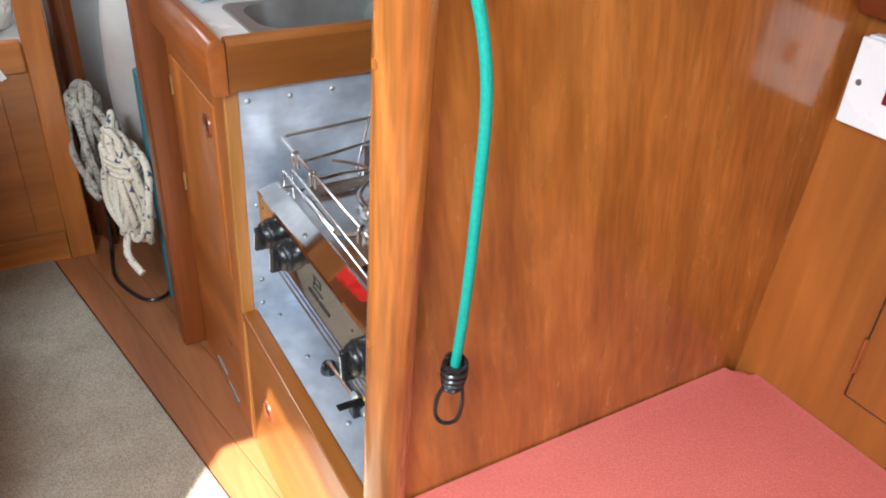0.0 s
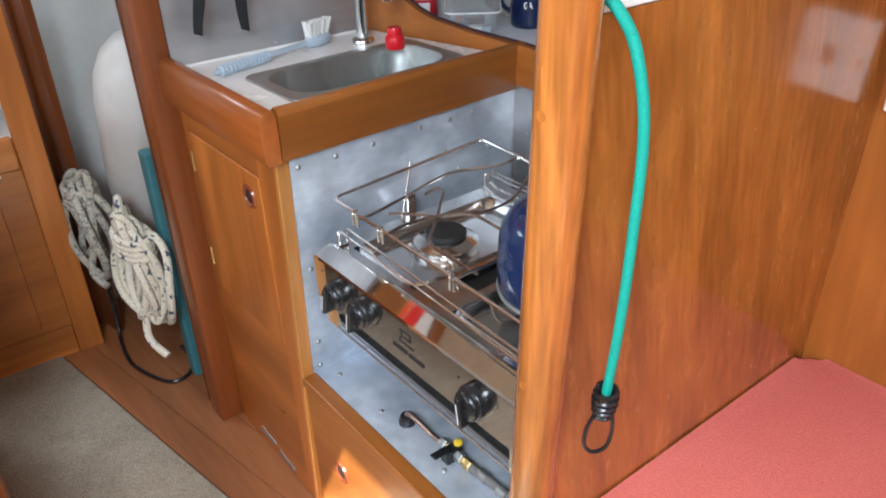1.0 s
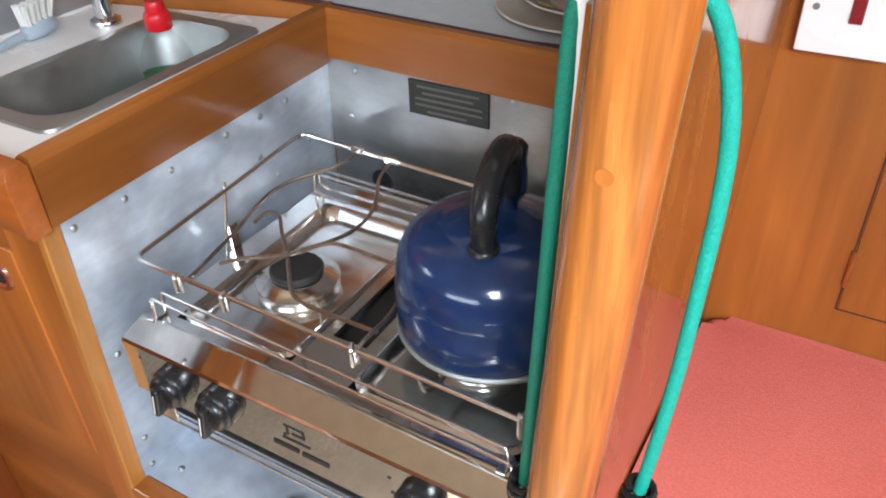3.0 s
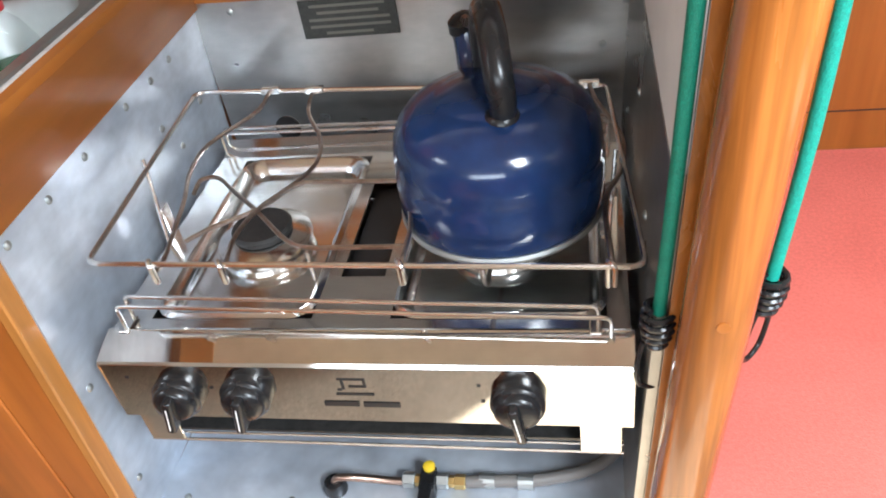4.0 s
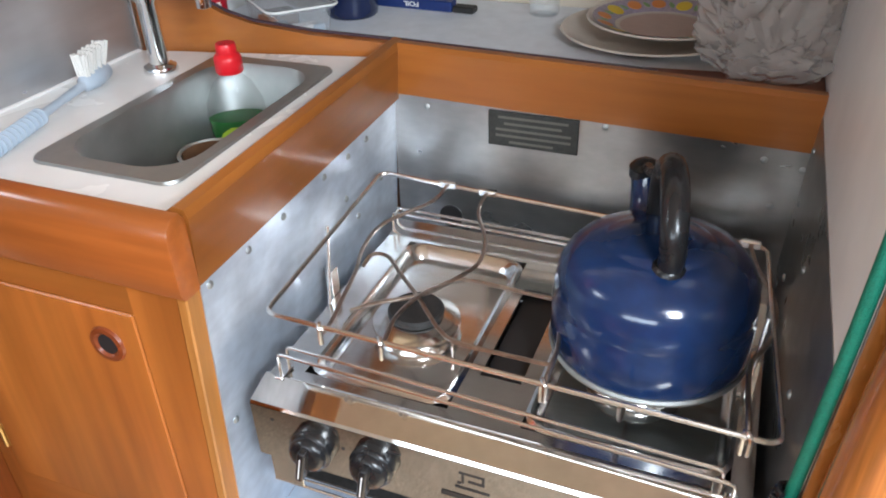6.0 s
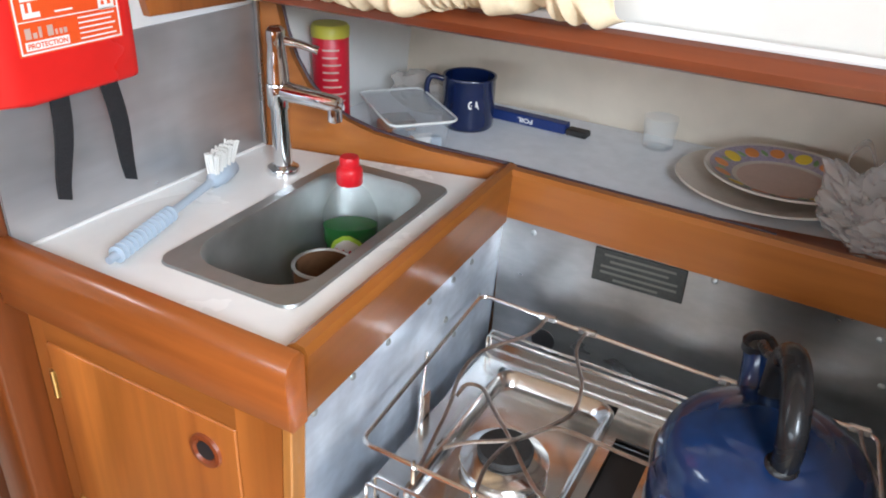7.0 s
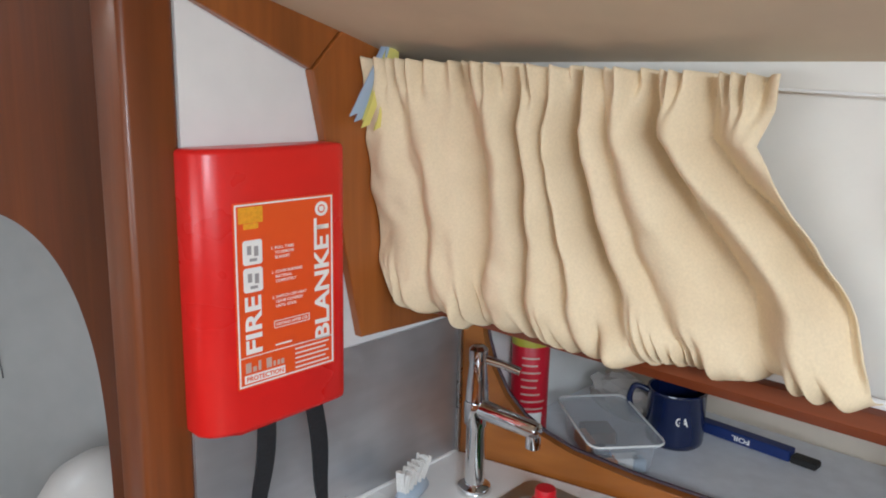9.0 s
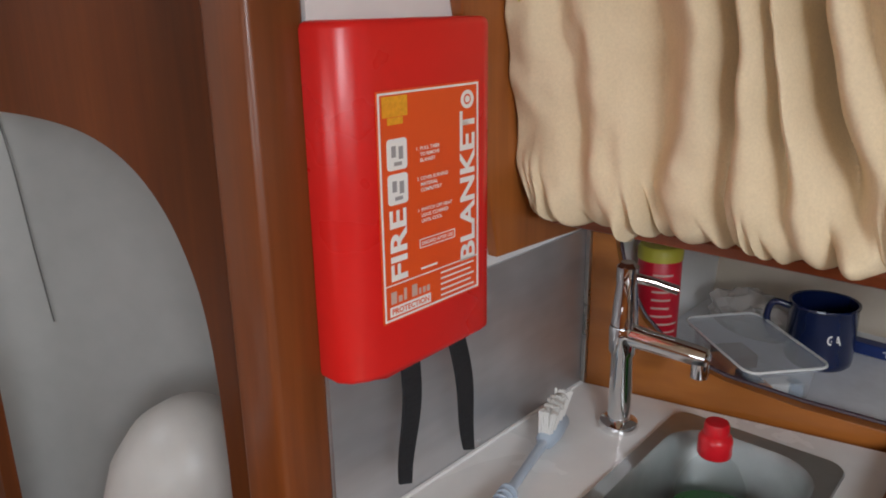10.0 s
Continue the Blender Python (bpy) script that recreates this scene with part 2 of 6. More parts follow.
CUSHION = mat("coral_velour", (0.74, 0.205, 0.165), 0.9, dark=(0.62, 0.150, 0.118), scale=(5, 5, 5), fine=(260, 260, 260), fine_amount=0.10, amount=0.8, bump=0.45, bump_scale=500, spec=0.15)
CURTAIN = mat("beige_linen", (0.825, 0.685, 0.475), 0.9, dark=(0.690, 0.550, 0.350), scale=(10, 10, 10), fine=(420, 420, 420), fine_amount=0.045, amount=0.8, bump=0.25, bump_scale=800, spec=0.1)
BUNGEE = mat("turquoise_bungee_cover", (0.020, 0.40, 0.30), 0.6, dark=(0.012, 0.28, 0.21), scale=(300, 300, 300), fine_amount=0.25, amount=1.0, bump=0.5, bump_scale=900)
BUNGEE_GREEN = mat("green_bungee_cover", (0.008, 0.20, 0.125), 0.6, dark=(0.004, 0.13, 0.08), scale=(300, 300, 300), fine_amount=0.25, amount=1.0, bump=0.5, bump_scale=900)
ROPE = mat("grey_braided_rope", (0.46, 0.42, 0.34), 0.9, dark=(0.13, 0.14, 0.14), scale=(120, 120, 120), fine=(400, 400, 400), fine_amount=0.3, amount=1.0, bump=0.6, bump_scale=500)
ROPE_PALE = mat("white_flecked_rope", (0.74, 0.67, 0.53), 0.9, dark=(0.05, 0.07, 0.13), scale=(75, 75, 75), detail=1.0, fine=(400, 400, 400), fine_amount=0.25, amount=1.0, bump=0.6, bump_scale=500)
for node, lo, hi in ((ROPE_PALE.node_tree.nodes["Map Range"], 0.32, 0.40), (ROPE.node_tree.nodes["Map Range"], 0.36, 0.50)):
    node.inputs[1].default_value, node.inputs[2].default_value = lo, hi
FENDER = mat("off_white_vinyl_fender", (0.56, 0.53, 0.49), 0.42, dark=(0.48, 0.45, 0.41), scale=(6, 6, 6), fine_amount=0.04, rough_var=0.08)
TEAL = mat("teal_plastic", (0.05, 0.17, 0.19), 0.5, dark=(0.04, 0.13, 0.15), scale=(12, 12, 12), fine_amount=0.08)
SWITCH = mat("white_switch_plastic", (0.83, 0.83, 0.80), 0.25, rough_var=0.04)
ROCKER = mat("dark_red_rocker", (0.20, 0.012, 0.016), 0.25)
PLAQUE = mat("engraved_black_plaque", (0.025, 0.026, 0.022), 0.45, dark=(0.05, 0.05, 0.045), scale=(40, 40, 40), fine_amount=0.2)
PLAQUE_INK = mat("worn_engraving", (0.115, 0.11, 0.09), 0.5)
BRASS = mat("worn_brass", (0.62, 0.46, 0.20), 0.32, metal=1.0)
YELLOW = mat("yellow_plastic", (0.75, 0.52, 0.03), 0.4)
CANRED = mat("red_tin_label", (0.55, 0.012, 0.030), 0.35, dark=(0.48, 0.010, 0.026), scale=(20, 20, 20), fine_amount=0.04)
CANLID = mat("yellow_green_lid", (0.50, 0.46, 0.05), 0.4)
CAPRED = mat("red_cap", (0.62, 0.012, 0.020), 0.3)
CLEAR = mat("clear_plastic", (0.16, 0.20, 0.18), 0.05, alpha=0.13)
SOAP = mat("green_washing_up_liquid", (0.010, 0.115, 0.010), 0.08)
LABELGREEN = mat("lime_label", (0.48, 0.74, 0.06), 0.4)
FROST = mat("cloudy_plastic_lid", (0.78, 0.82, 0.86), 0.20, alpha=0.13)
LID = mat("clear_tub_lid", (0.70, 0.75, 0.80), 0.14, alpha=0.30)
FOILBLUE = mat("blue_foil_carton", (0.015, 0.035, 0.16), 0.4, dark=(0.01, 0.025, 0.11), scale=(30, 30, 30), fine_amount=0.1)
PLATE = mat("cream_melamine", (0.66, 0.58, 0.50), 0.35, dark=(0.60, 0.52, 0.44), scale=(15, 15, 15), fine_amount=0.05)
PLATE_BLUE = mat("lilac_plate_band", (0.30, 0.27, 0.42), 0.35, dark=(0.42, 0.32, 0.30), scale=(50, 50, 50), amount=1.0)
PLATE_ORANGE = mat("orange_fruit_print", (0.70, 0.24, 0.05), 0.4)
PLATE_GREEN = mat("green_leaf_print", (0.20, 0.33, 0.12), 0.4)
PLATE_ROSE = mat("rose_plate_middle", (0.60, 0.42, 0.36), 0.35, dark=(0.54, 0.37, 0.31), scale=(20, 20, 20), fine_amount=0.04)
BAG = mat("clear_polythene", (0.62, 0.57, 0.53), 0.12, alpha=0.40, bump=0.5, bump_scale=60)
BROWNMUG = mat("brown_glazed_mug", (0.16, 0.085, 0.045), 0.2, coat=0.4, dark=(0.10, 0.05, 0.025), scale=(20, 20, 20), fine_amount=0.1)
BRUSHBLUE = mat("pale_blue_plastic", (0.40, 0.47, 0.55), 0.3)
BRISTLE = mat("white_bristle", (0.78, 0.76, 0.72), 0.8, dark=(0.62, 0.60, 0.56), scale=(500, 500, 60), fine_amount=0.15, bump=0.4, bump_scale=700)
RIBBON = mat("yellow_ribbon", (0.72, 0.64, 0.18), 0.7)
RIBBON_BLUE = mat("pale_blue_ribbon", (0.38, 0.48, 0.62), 0.7)
GLASS = mat("clear_glass", (0.97, 0.98, 0.98), 0.02, transmission=1.0, ior=1.45)
THINGLASS = mat("thin_drinking_glass", (0.90, 0.93, 0.92), 0.03, alpha=0.14)
RUBBER = mat("grey_hose", (0.16, 0.15, 0.14), 0.45, rough_var=0.08)
COPPER = mat("tarnished_copper_pipe", (0.42, 0.30, 0.24), 0.35, metal=1.0)
DAYLIGHT = mat("overcast_daylight", (0.9, 0.9, 0.9), 0.8, emission=(1.0, 1.0, 1.0), strength=0.7)
EDGING = mat("dark_plum_edging", (0.045, 0.018, 0.028), 0.4, dark=(0.03, 0.012, 0.018), scale=(30, 30, 30), fine_amount=0.15)
CLOTH_DARK = mat("dark_bag_cloth", (0.012, 0.018, 0.045), 0.75, dark=(0.010, 0.011, 0.014), scale=(11, 11, 11), amount=1.0, fine_amount=0.2, bump=0.3, bump_scale=300)

# ---- shape helpers ----


def part(name, bm, material, parent=None, label="", smooth=False):
    """Links a bmesh as one mesh object, under a thing or a part if one is given."""
    me = bpy.data.meshes.new(name)
    bmesh.ops.recalc_face_normals(bm, faces=bm.faces[:])
    if smooth:
        for f in bm.faces:
            f.smooth = True
    bm.to_mesh(me)
    bm.free()
    if smooth:
        me.set_sharp_from_angle(angle=radians(40))
    me.materials.append(material)
    ob = new(name, me)
    if parent is not None:
        ob.parent = parent
    if label:
        ob["label"] = label
    return ob


def thing(name, label, category, group="", kind="", at=(0, 0, 0)):
    ob = new(name)
    ob.location = at
    return tagged(ob, label, category, group, kind)


def box(x0, x1, y0, y1, z0, z1, bevel=0.0, seg=2):
    bm = bmesh.new()
    bmesh.ops.create_cube(bm, size=1, matrix=Matrix.LocRotScale(((x0 + x1) / 2, (y0 + y1) / 2, (z0 + z1) / 2), None, (x1 - x0, y1 - y0, z1 - z0)))
    if bevel:
        bmesh.ops.bevel(bm, geom=bm.edges[:], offset=bevel, segments=seg, affect="EDGES", profile=0.5)
    return bm


def prism(points, axis, a, b, bevel=0.0, seg=2):
    """A flat outline pushed from a to b along an axis; points hold the two other coordinates in order."""
    bm = bmesh.new()
    lift = {"x": lambda p, v: (v, p[0], p[1]), "y": lambda p, v: (p[0], v, p[1]), "z": lambda p, v: (p[0], p[1], v)}[axis]
    lo = [bm.verts.new(lift(p, a)) for p in points]
    hi = [bm.verts.new(lift(p, b)) for p in points]
    caps = [bm.faces.new(lo), bm.faces.new(hi)]
    n = len(points)
    for i in range(n):
        bm.faces.new((lo[i], lo[(i + 1) % n], hi[(i + 1) % n], hi[i]))
    if bevel:
        edges = [e for f in caps for e in f.edges]
        bmesh.ops.bevel(bm, geom=edges, offset=bevel, segments=seg, affect="EDGES", profile=0.5)
    bmesh.ops.triangulate(bm, faces=[f for f in bm.faces if len(f.verts) > 4])
    return bm


def round_rect(x0, x1, y0, y1, r, n=6):
    pts = []
    for cx, cy, a0 in ((x1 - r, y1 - r, 0), (x0 + r, y1 - r, 90), (x0 + r, y0 + r, 180), (x1 - r, y0 + r, 270)):
        for i in range(n + 1):
            a = radians(a0 + 90 * i / n)
            pts.append((cx + r * math.cos(a), cy + r * math.sin(a)))
    return pts


def smooth_path(points, closed=False, steps=8):
    """Catmull-Rom line through a few points."""
    p = [Vector(q) for q in points]
    n = len(p)
    out = []
    last = n if closed else n - 1
    for i in range(last):
        p0, p1, p2, p3 = (p[(i - 1) % n], p[i], p[(i + 1) % n], p[(i + 2) % n]) if closed else (p[max(i - 1, 0)], p[i], p[i + 1], p[min(i + 2, n - 1)])
        for s in range(steps):
            t = s / steps
            out.append(0.5 * (2 * p1 + (p2 - p0) * t + (2 * p0 - 5 * p1 + 4 * p2 - p3) * t * t + (3 * p1 - p0 - 3 * p2 + p3) * t ** 3))
    if not closed:
        out.append(p[-1])
    return out


def corner_path(points, r=0.008, closed=False, n=4):
    """A polyline with rounded corners."""
    p = [Vector(q) for q in points]
    out = []
    m = len(p)
    for i in range(m):
        if not closed and i in (0, m - 1):
            out.append(p[i])
            continue
        a, b, c = p[(i - 1) % m], p[i], p[(i + 1) % m]
        r1 = min(r, (a - b).length * 0.45, (c - b).length * 0.45)
        s, e = b + (a - b).normalized() * r1, b + (c - b).normalized() * r1
        for k in range(n + 1):
            t = k / n
            out.append(s * (1 - t) ** 2 + b * 2 * t * (1 - t) + e * t * t)
    return out


def tube(path, r, sides=8, closed=False, bm=None, radii=None):
    """A round rod swept along a path."""
    bm = bm or bmesh.new()
    path = [Vector(p) for p in path]
    n = len(path)
    rings, side = [], None
    for i, p in enumerate(path):
        a = path[(i - 1) % n] if closed or i > 0 else p
        b = path[(i + 1) % n] if closed or i < n - 1 else p
        d = (b - a).normalized()
        if side is None:
            side = d.orthogonal().normalized()
        side = (side - d * side.dot(d)).normalized()
        up = d.cross(side)
        rr = radii[i] if radii else r
        rings.append([bm.verts.new(p + (side * math.cos(2 * math.pi * k / sides) + up * math.sin(2 * math.pi * k / sides)) * rr) for k in range(sides)])
    for i in range(n if closed else n - 1):
        u, v = rings[i], rings[(i + 1) % n]
        for k in range(sides):
            bm.faces.new((u[k], u[(k + 1) % sides], v[(k + 1) % sides], v[k]))
    if not closed:
        bm.faces.new(rings[0])
        bm.faces.new(rings[-1])
    return bm


def lathe(profile, centre=(0, 0, 0), sides=32, bm=None, axis="z", close=True):
    """A profile of (radius, height) turned round an axis."""
    bm = bm or bmesh.new()
    c = Vector(centre)
    turn = {"z": Matrix.Identity(3), "x": Matrix.Rotation(radians(90), 3, "Y"), "y": Matrix.Rotation(radians(90), 3, "X")}[axis]
    rings = []
    for r, h in profile:
        if r <= 1e-6:
            rings.append([bm.verts.new(c + turn @ Vector((0, 0, h)))])
        else:
            rings.append([bm.verts.new(c + turn @ Vector((r * math.cos(2 * math.pi * k / sides), r * math.sin(2 * math.pi * k / sides), h))) for k in range(sides)])
    for u, v in zip(rings, rings[1:]):
        for k in range(sides):
            k2 = (k + 1) % sides
            if len(u) == 1 and len(v) == 1:
                continue
            if len(u) == 1:
                bm.faces.new((u[0], v[k], v[k2]))
            elif len(v) == 1:
                bm.faces.new((u[k], u[k2], v[0]))
            else:
                bm.faces.new((u[k], u[k2], v[k2], v[k]))
    if close:
        for ring in (rings[0], rings[-1]):
            if len(ring) > 1:
                bm.faces.new(ring)
    return bm


def disc(centre, r, h, axis="z", sides=16, bm=None):
    return lathe([(r, 0), (r, h)], centre, sides, bm, axis)


def moved(bm, m):
    bm.transform(m)
    return bm


def lettering(name, text, length, height, m, material, parent, label="", bold=0.0):
    """Flat letters in Blender's own font, brought to a length and a height; m takes the text's plane to its place."""
    cu = bpy.data.curves.new(name, "FONT")
    cu.body, cu.size, cu.offset, cu.align_x, cu.align_y = text, 1.0, bold, "LEFT", "BOTTOM_BASELINE"
    tmp = bpy.data.objects.new(name, cu)
    me = bpy.data.meshes.new_from_object(tmp)
    bpy.data.objects.remove(tmp)
    xs, ys = [v.co.x for v in me.vertices], [v.co.y for v in me.vertices]
    x0, x1, y0, y1 = min(xs), max(xs), min(ys), max(ys)
    me.transform(m @ Matrix.Diagonal((length / (x1 - x0), height / (y1 - y0), 1, 1)) @ Matrix.Translation((-(x0 + x1) / 2, -(y0 + y1) / 2, 0)))
    me.materials.clear()
    me.materials.append(material)
    ob = new(name, me)
    ob.parent = parent
    if label:
        ob["label"] = label
    return ob


def structure(name, bm, material, label, category, smooth=False):
    return tagged(part(name, bm, material, None, label, smooth), label, category, "", "structure")

# ---- large structure ----
ASKEW = Matrix(((1, -0.040, 0, 0.004), (0, 1, 0, 0), (0, 0, 1, 0), (0, 0, 0, 1)))   # the galley side closes in towards the hull
LEAN = Matrix(((1, -0.022, 0.052, -0.0235), (0, 1, 0, 0), (0, 0, 1, 0), (0, 0, 0, 1)))   # and leans with the bulkhead
RAKE = 0.045      # lean of the saloon bulkhead, metres per metre
BACK = 0.450      # face of the wooden rail behind the cooker
COUNTER = 0.745   # worktop surface
U = Vector((-0.985, -0.176, 0))   # the forward panel runs along this line, out of square with the galley


def along(s, off=0.0):
    """A point s metres along the foot of the forward panel, off metres behind its face."""
    p = Vector((-0.385, -0.030, 0)) + U * s + Vector((-0.176, 0.985, 0)) * off
    return p.x, p.y


def ceiling_height(y):
    return 1.260 + 0.30 * (0.25 - y) - 0.10 * (0.25 - y) ** 2


def build_shell():
    floor = structure("floor", box(-1.9, 2.4, -2.0, 0.85, -0.06, -0.012), PLANK, "worn teak sole boards beside the galley", "floor")
    # border boards lie along the galley front
    ang = math.atan2(0.153, 0.842)
    for i, (o0, o1) in enumerate(((0.0035, 0.0690), (0.0698, 0.1450), (0.1458, 0.22), (0.2208, 0.30))):
        bm = box(-1.6, 0.66, o0, o1, -0.012, 0.0, 0.0012, 1)
        moved(bm, Matrix.Translation((0.009, -0.098, 0)) @ Matrix.Rotation(ang, 4, "Z"))
        ob = part("plank", bm, PLANK, floor)
    # carpet with a bound edge, cut along the boards
    bm = bmesh.new()
    n = Vector((-math.sin(ang), math.cos(ang), 0))
    d = Vector((math.cos(ang), math.sin(ang), 0))
    o = Vector((0.009, -0.098, 0))
    a, b = o - d * 0.862, o + d * 2.2
    bm = prism([(a.x, a.y), (b.x, b.y), (2.2, -1.9), (-0.815, -1.9)], "z", -0.011, 0.007, 0.004, 2)
    structure("carpet", bm, CARPET, "fitted greige pile carpet on the cabin sole", "carpet")
    # ceiling: cambered lining with hatch openings over aisle and fore cabin
    bm = bmesh.new()
    xs = [-1.9, -1.32, -0.88, 0.745, 1.50, 2.5]
    ys = [0.275, 0.18, 0.02, -0.20, -0.40, -0.64, -0.83, -1.27, -1.6, -2.1]
    def hc(y):
        return ceiling_height(y) if y > -0.9 else ceiling_height(-0.9 - (y + 0.9))
    grid = {}
    def gv(i, j, up):
        k = (i, j, up)
        if k not in grid:
            # corner of the unseen aisle hatch is pulled aft to shape the sun patch
            grid[k] = bm.verts.new((1.21 if (i, j) == (3, 7) else xs[i], ys[j], hc(max(ys[j], -2.0)) + (0.03 if up else 0.0)))
        return grid[k]
    holes = {(3, 5), (3, 6)}
    holes |= {(1, 4), (1, 5)}
    cells = {(i, j) for i in range(len(xs) - 1) for j in range(len(ys) - 1)} - holes
    for i, j in cells:
        for up in (0, 1):
            bm.faces.new((gv(i, j, up), gv(i + 1, j, up), gv(i + 1, j + 1, up), gv(i, j + 1, up)))
        for (di, dj), ((ai, aj), (bi, bj)) in {(-1, 0): ((0, 0), (0, 1)), (1, 0): ((1, 0), (1, 1)), (0, -1): ((0, 0), (1, 0)), (0, 1): ((0, 1), (1, 1))}.items():
            if (i + di, j + dj) not in cells:
                bm.faces.new((gv(i + ai, j + aj, 0), gv(i + bi, j + bj, 0), gv(i + bi, j + bj, 1), gv(i + ai, j + aj, 1)))
    tagged(part("ceiling", bm, HEADLINING, None, "", True), "cream vinyl headlining under a cambered cabin roof", "ceiling", "", "structure")


def coaming_y(z):
    return 0.325 - 0.19 * (z - 0.97)


def build_cabin_side():
    """The white cabin side with its oval port, the rail under it and the locker space behind."""
    # wall with an oval hole: bands of quads round the opening
    cx, cz, rx, rz = 0.280, 1.158, 0.077, 0.039
    bm = bmesh.new()
    x0, x1, z0, z1 = -0.37, 2.4, 0.985, 1.30
    n = 32
    for off in (0.0, 0.03):
        inner = [(cx + rx * math.cos(2 * math.pi * k / n), cz + rz * math.sin(2 * math.pi * k / n)) for k in range(n)]
        frame_pts = []
        for k in range(n):
            a = 2 * math.pi * k / n
            dx, dz = math.cos(a), math.sin(a)
            s = min(0.15 / abs(dx) if abs(dx) > 1e-6 else 9, (z1 - cz if dz > 0 else cz - z0) / abs(dz) if abs(dz) > 1e-6 else 9)
            frame_pts.append((cx + dx * s, cz + dz * s))
        iv = [bm.verts.new((x, coaming_y(z) + off, z)) for x, z in inner]
        ov = [bm.verts.new((x, coaming_y(z) + off, z)) for x, z in frame_pts]
        for k in range(n):
            bm.faces.new((iv[k], iv[(k + 1) % n], ov[(k + 1) % n], ov[k]))
        corner = [(cx + 0.15, z1), (cx - 0.15, z1), (cx - 0.15, z0), (cx + 0.15, z0)]
        for px, pz in corner:
            ks = sorted(range(n), key=lambda k: (frame_pts[k][0] - px) ** 2 + (frame_pts[k][1] - pz) ** 2)[:2]
            v = bm.verts.new((px, coaming_y(pz) + off, pz))
            bm.faces.new((ov[ks[0]], v, ov[ks[1]]))
        for xa, xb in ((x0, cx - 0.15), (cx + 0.15, x1)):
            q = [bm.verts.new((x, coaming_y(z) + off, z)) for x, z in ((xa, z0), (xb, z0), (xb, z1), (xa, z1))]
            bm.faces.new(q)
        if off == 0:
            first = iv
        else:
            for k in range(n):
                bm.faces.new((first[k], first[(k + 1) % n], iv[(k + 1) % n], iv[k]))
    wall = structure("wall_cabin_side", bm, LINING, "white vinyl-lined cabin side with an oval port", "wall")
    # oval wooden ring and glass
    win = tagged(thing("window_port", "oval port with a varnished mahogany ring", "porthole"), kind="structure")
    bm = bmesh.new()
    prof = [(-0.004, 0.0), (-0.004, -0.012), (0.004, -0.016), (0.028, -0.016), (0.035, -0.012), (0.037, 0.0)]
    rings = []
    N = 56
    for k in range(N):
        a = 2 * math.pi * k / N
        ring = []
        for e, dy in prof:
            x, z = cx + (rx + e) * math.cos(a), cz + (rz + e) * math.sin(a)
            ring.append(bm.verts.new((x, coaming_y(z) + dy, z)))
        rings.append(ring)
    for k in range(N):
        u, v = rings[k], rings[(k + 1) % N]
        for i in range(len(prof) - 1):
            bm.faces.new((u[i], u[i + 1], v[i + 1], v[i]))
    part("window_frame", bm, MOULDING, win, "varnished mahogany ring", True)
    bm = bmesh.new()
    gl = [bm.verts.new((cx + (rx + 0.001) * math.cos(2 * math.pi * k / N), coaming_y(cz + rz * math.sin(2 * math.pi * k / N)) + 0.012, cz + (rz + 0.001) * math.sin(2 * math.pi * k / N))) for k in range(N)]
    bm.faces.new(gl)
    r = bmesh.ops.extrude_face_region(bm, geom=bm.faces[:])
    bmesh.ops.translate(bm, vec=(0, 0.005, 0), verts=[e for e in r["geom"] if isinstance(e, bmesh.types.BMVert)])
    rim = [(cx + (rx - 0.004) * math.cos(2 * math.pi * k / N), cz + (rz - 0.004) * math.sin(2 * math.pi * k / N)) for k in range(N)]
    part("inner_rim", tube([(x, coaming_y(z) + 0.004, z) for x, z in rim], 0.0038, 8, True), SWITCH, win, "white inner rim", True)
    bright = box(cx - 0.16, cx + 0.16, 0.44, 0.45, 1.02, 1.27)
    tagged(part("backdrop_port", bright, DAYLIGHT, None), "white overcast daylight outside the port", "sky", "", "structure")
    pane = part("pane", bm, GLASS, win)
    pane.visible_shadow = False
    for a in (180, 62, -62):
        x, z = cx + (rx + 0.017) * math.cos(radians(a)), cz + (rz + 0.017) * math.sin(radians(a))
        bm = lathe([(0.0052, 0.0), (0.0052, -0.0008), (0.0040, -0.0018), (0, -0.0021)], (0, 0, 0), 16, None, "y")
        part("screw", moved(bm, Matrix.Translation((x, coaming_y(z) - 0.0161, z)) @ Matrix.Rotation(radians(180), 4, "Z")), SATIN, win)
    # piping along the top of the curtain
    structure("curtain_wire", tube([(-0.33, 0.262, 1.250), (0.75, 0.268, 1.205)], 0.0012), WHITE, "thin white curtain wire along the cabin side", "wire", True)
    # rail with a white bead
    prof = [(0.304, 0.962), (0.294, 0.966), (0.290, 0.976), (0.295, 0.988), (0.305, 0.993), (0.345, 0.993), (0.345, 0.962)]
    structure("trim_rail", prism(prof, "x", -0.345, 0.523), MAHOG_X, "varnished mahogany rail under the cabin side", "rail", True)
    structure("trim_bead", tube([(-0.34, 0.304, 0.9945), (0.523, 0.304, 0.9945)], 0.0042), WHITE, "white bead along the mahogany rail", "trim", True)
    # locker space under the side deck
    structure("side_deck_underside", box(-0.37, 2.4, 0.345, 0.80, 0.968, 0.990), LINING, "white lined underside of the side deck", "ceiling")
    bm = bmesh.new()
    rows = []
    for i in range(9):
        z = 0.70 + 0.30 * i / 8
        y = 0.755 + 0.05 * (i / 8) ** 0.6
        rows.append([bm.verts.new((x, y, z)) for x in (-0.37, 0.0, 0.56, 2.4)])
    for u, v in zip(rows, rows[1:]):
        for k in range(3):
            bm.faces.new((u[k], u[k + 1], v[k + 1], v[k]))
    r = bmesh.ops.extrude_face_region(bm, geom=bm.faces[:])
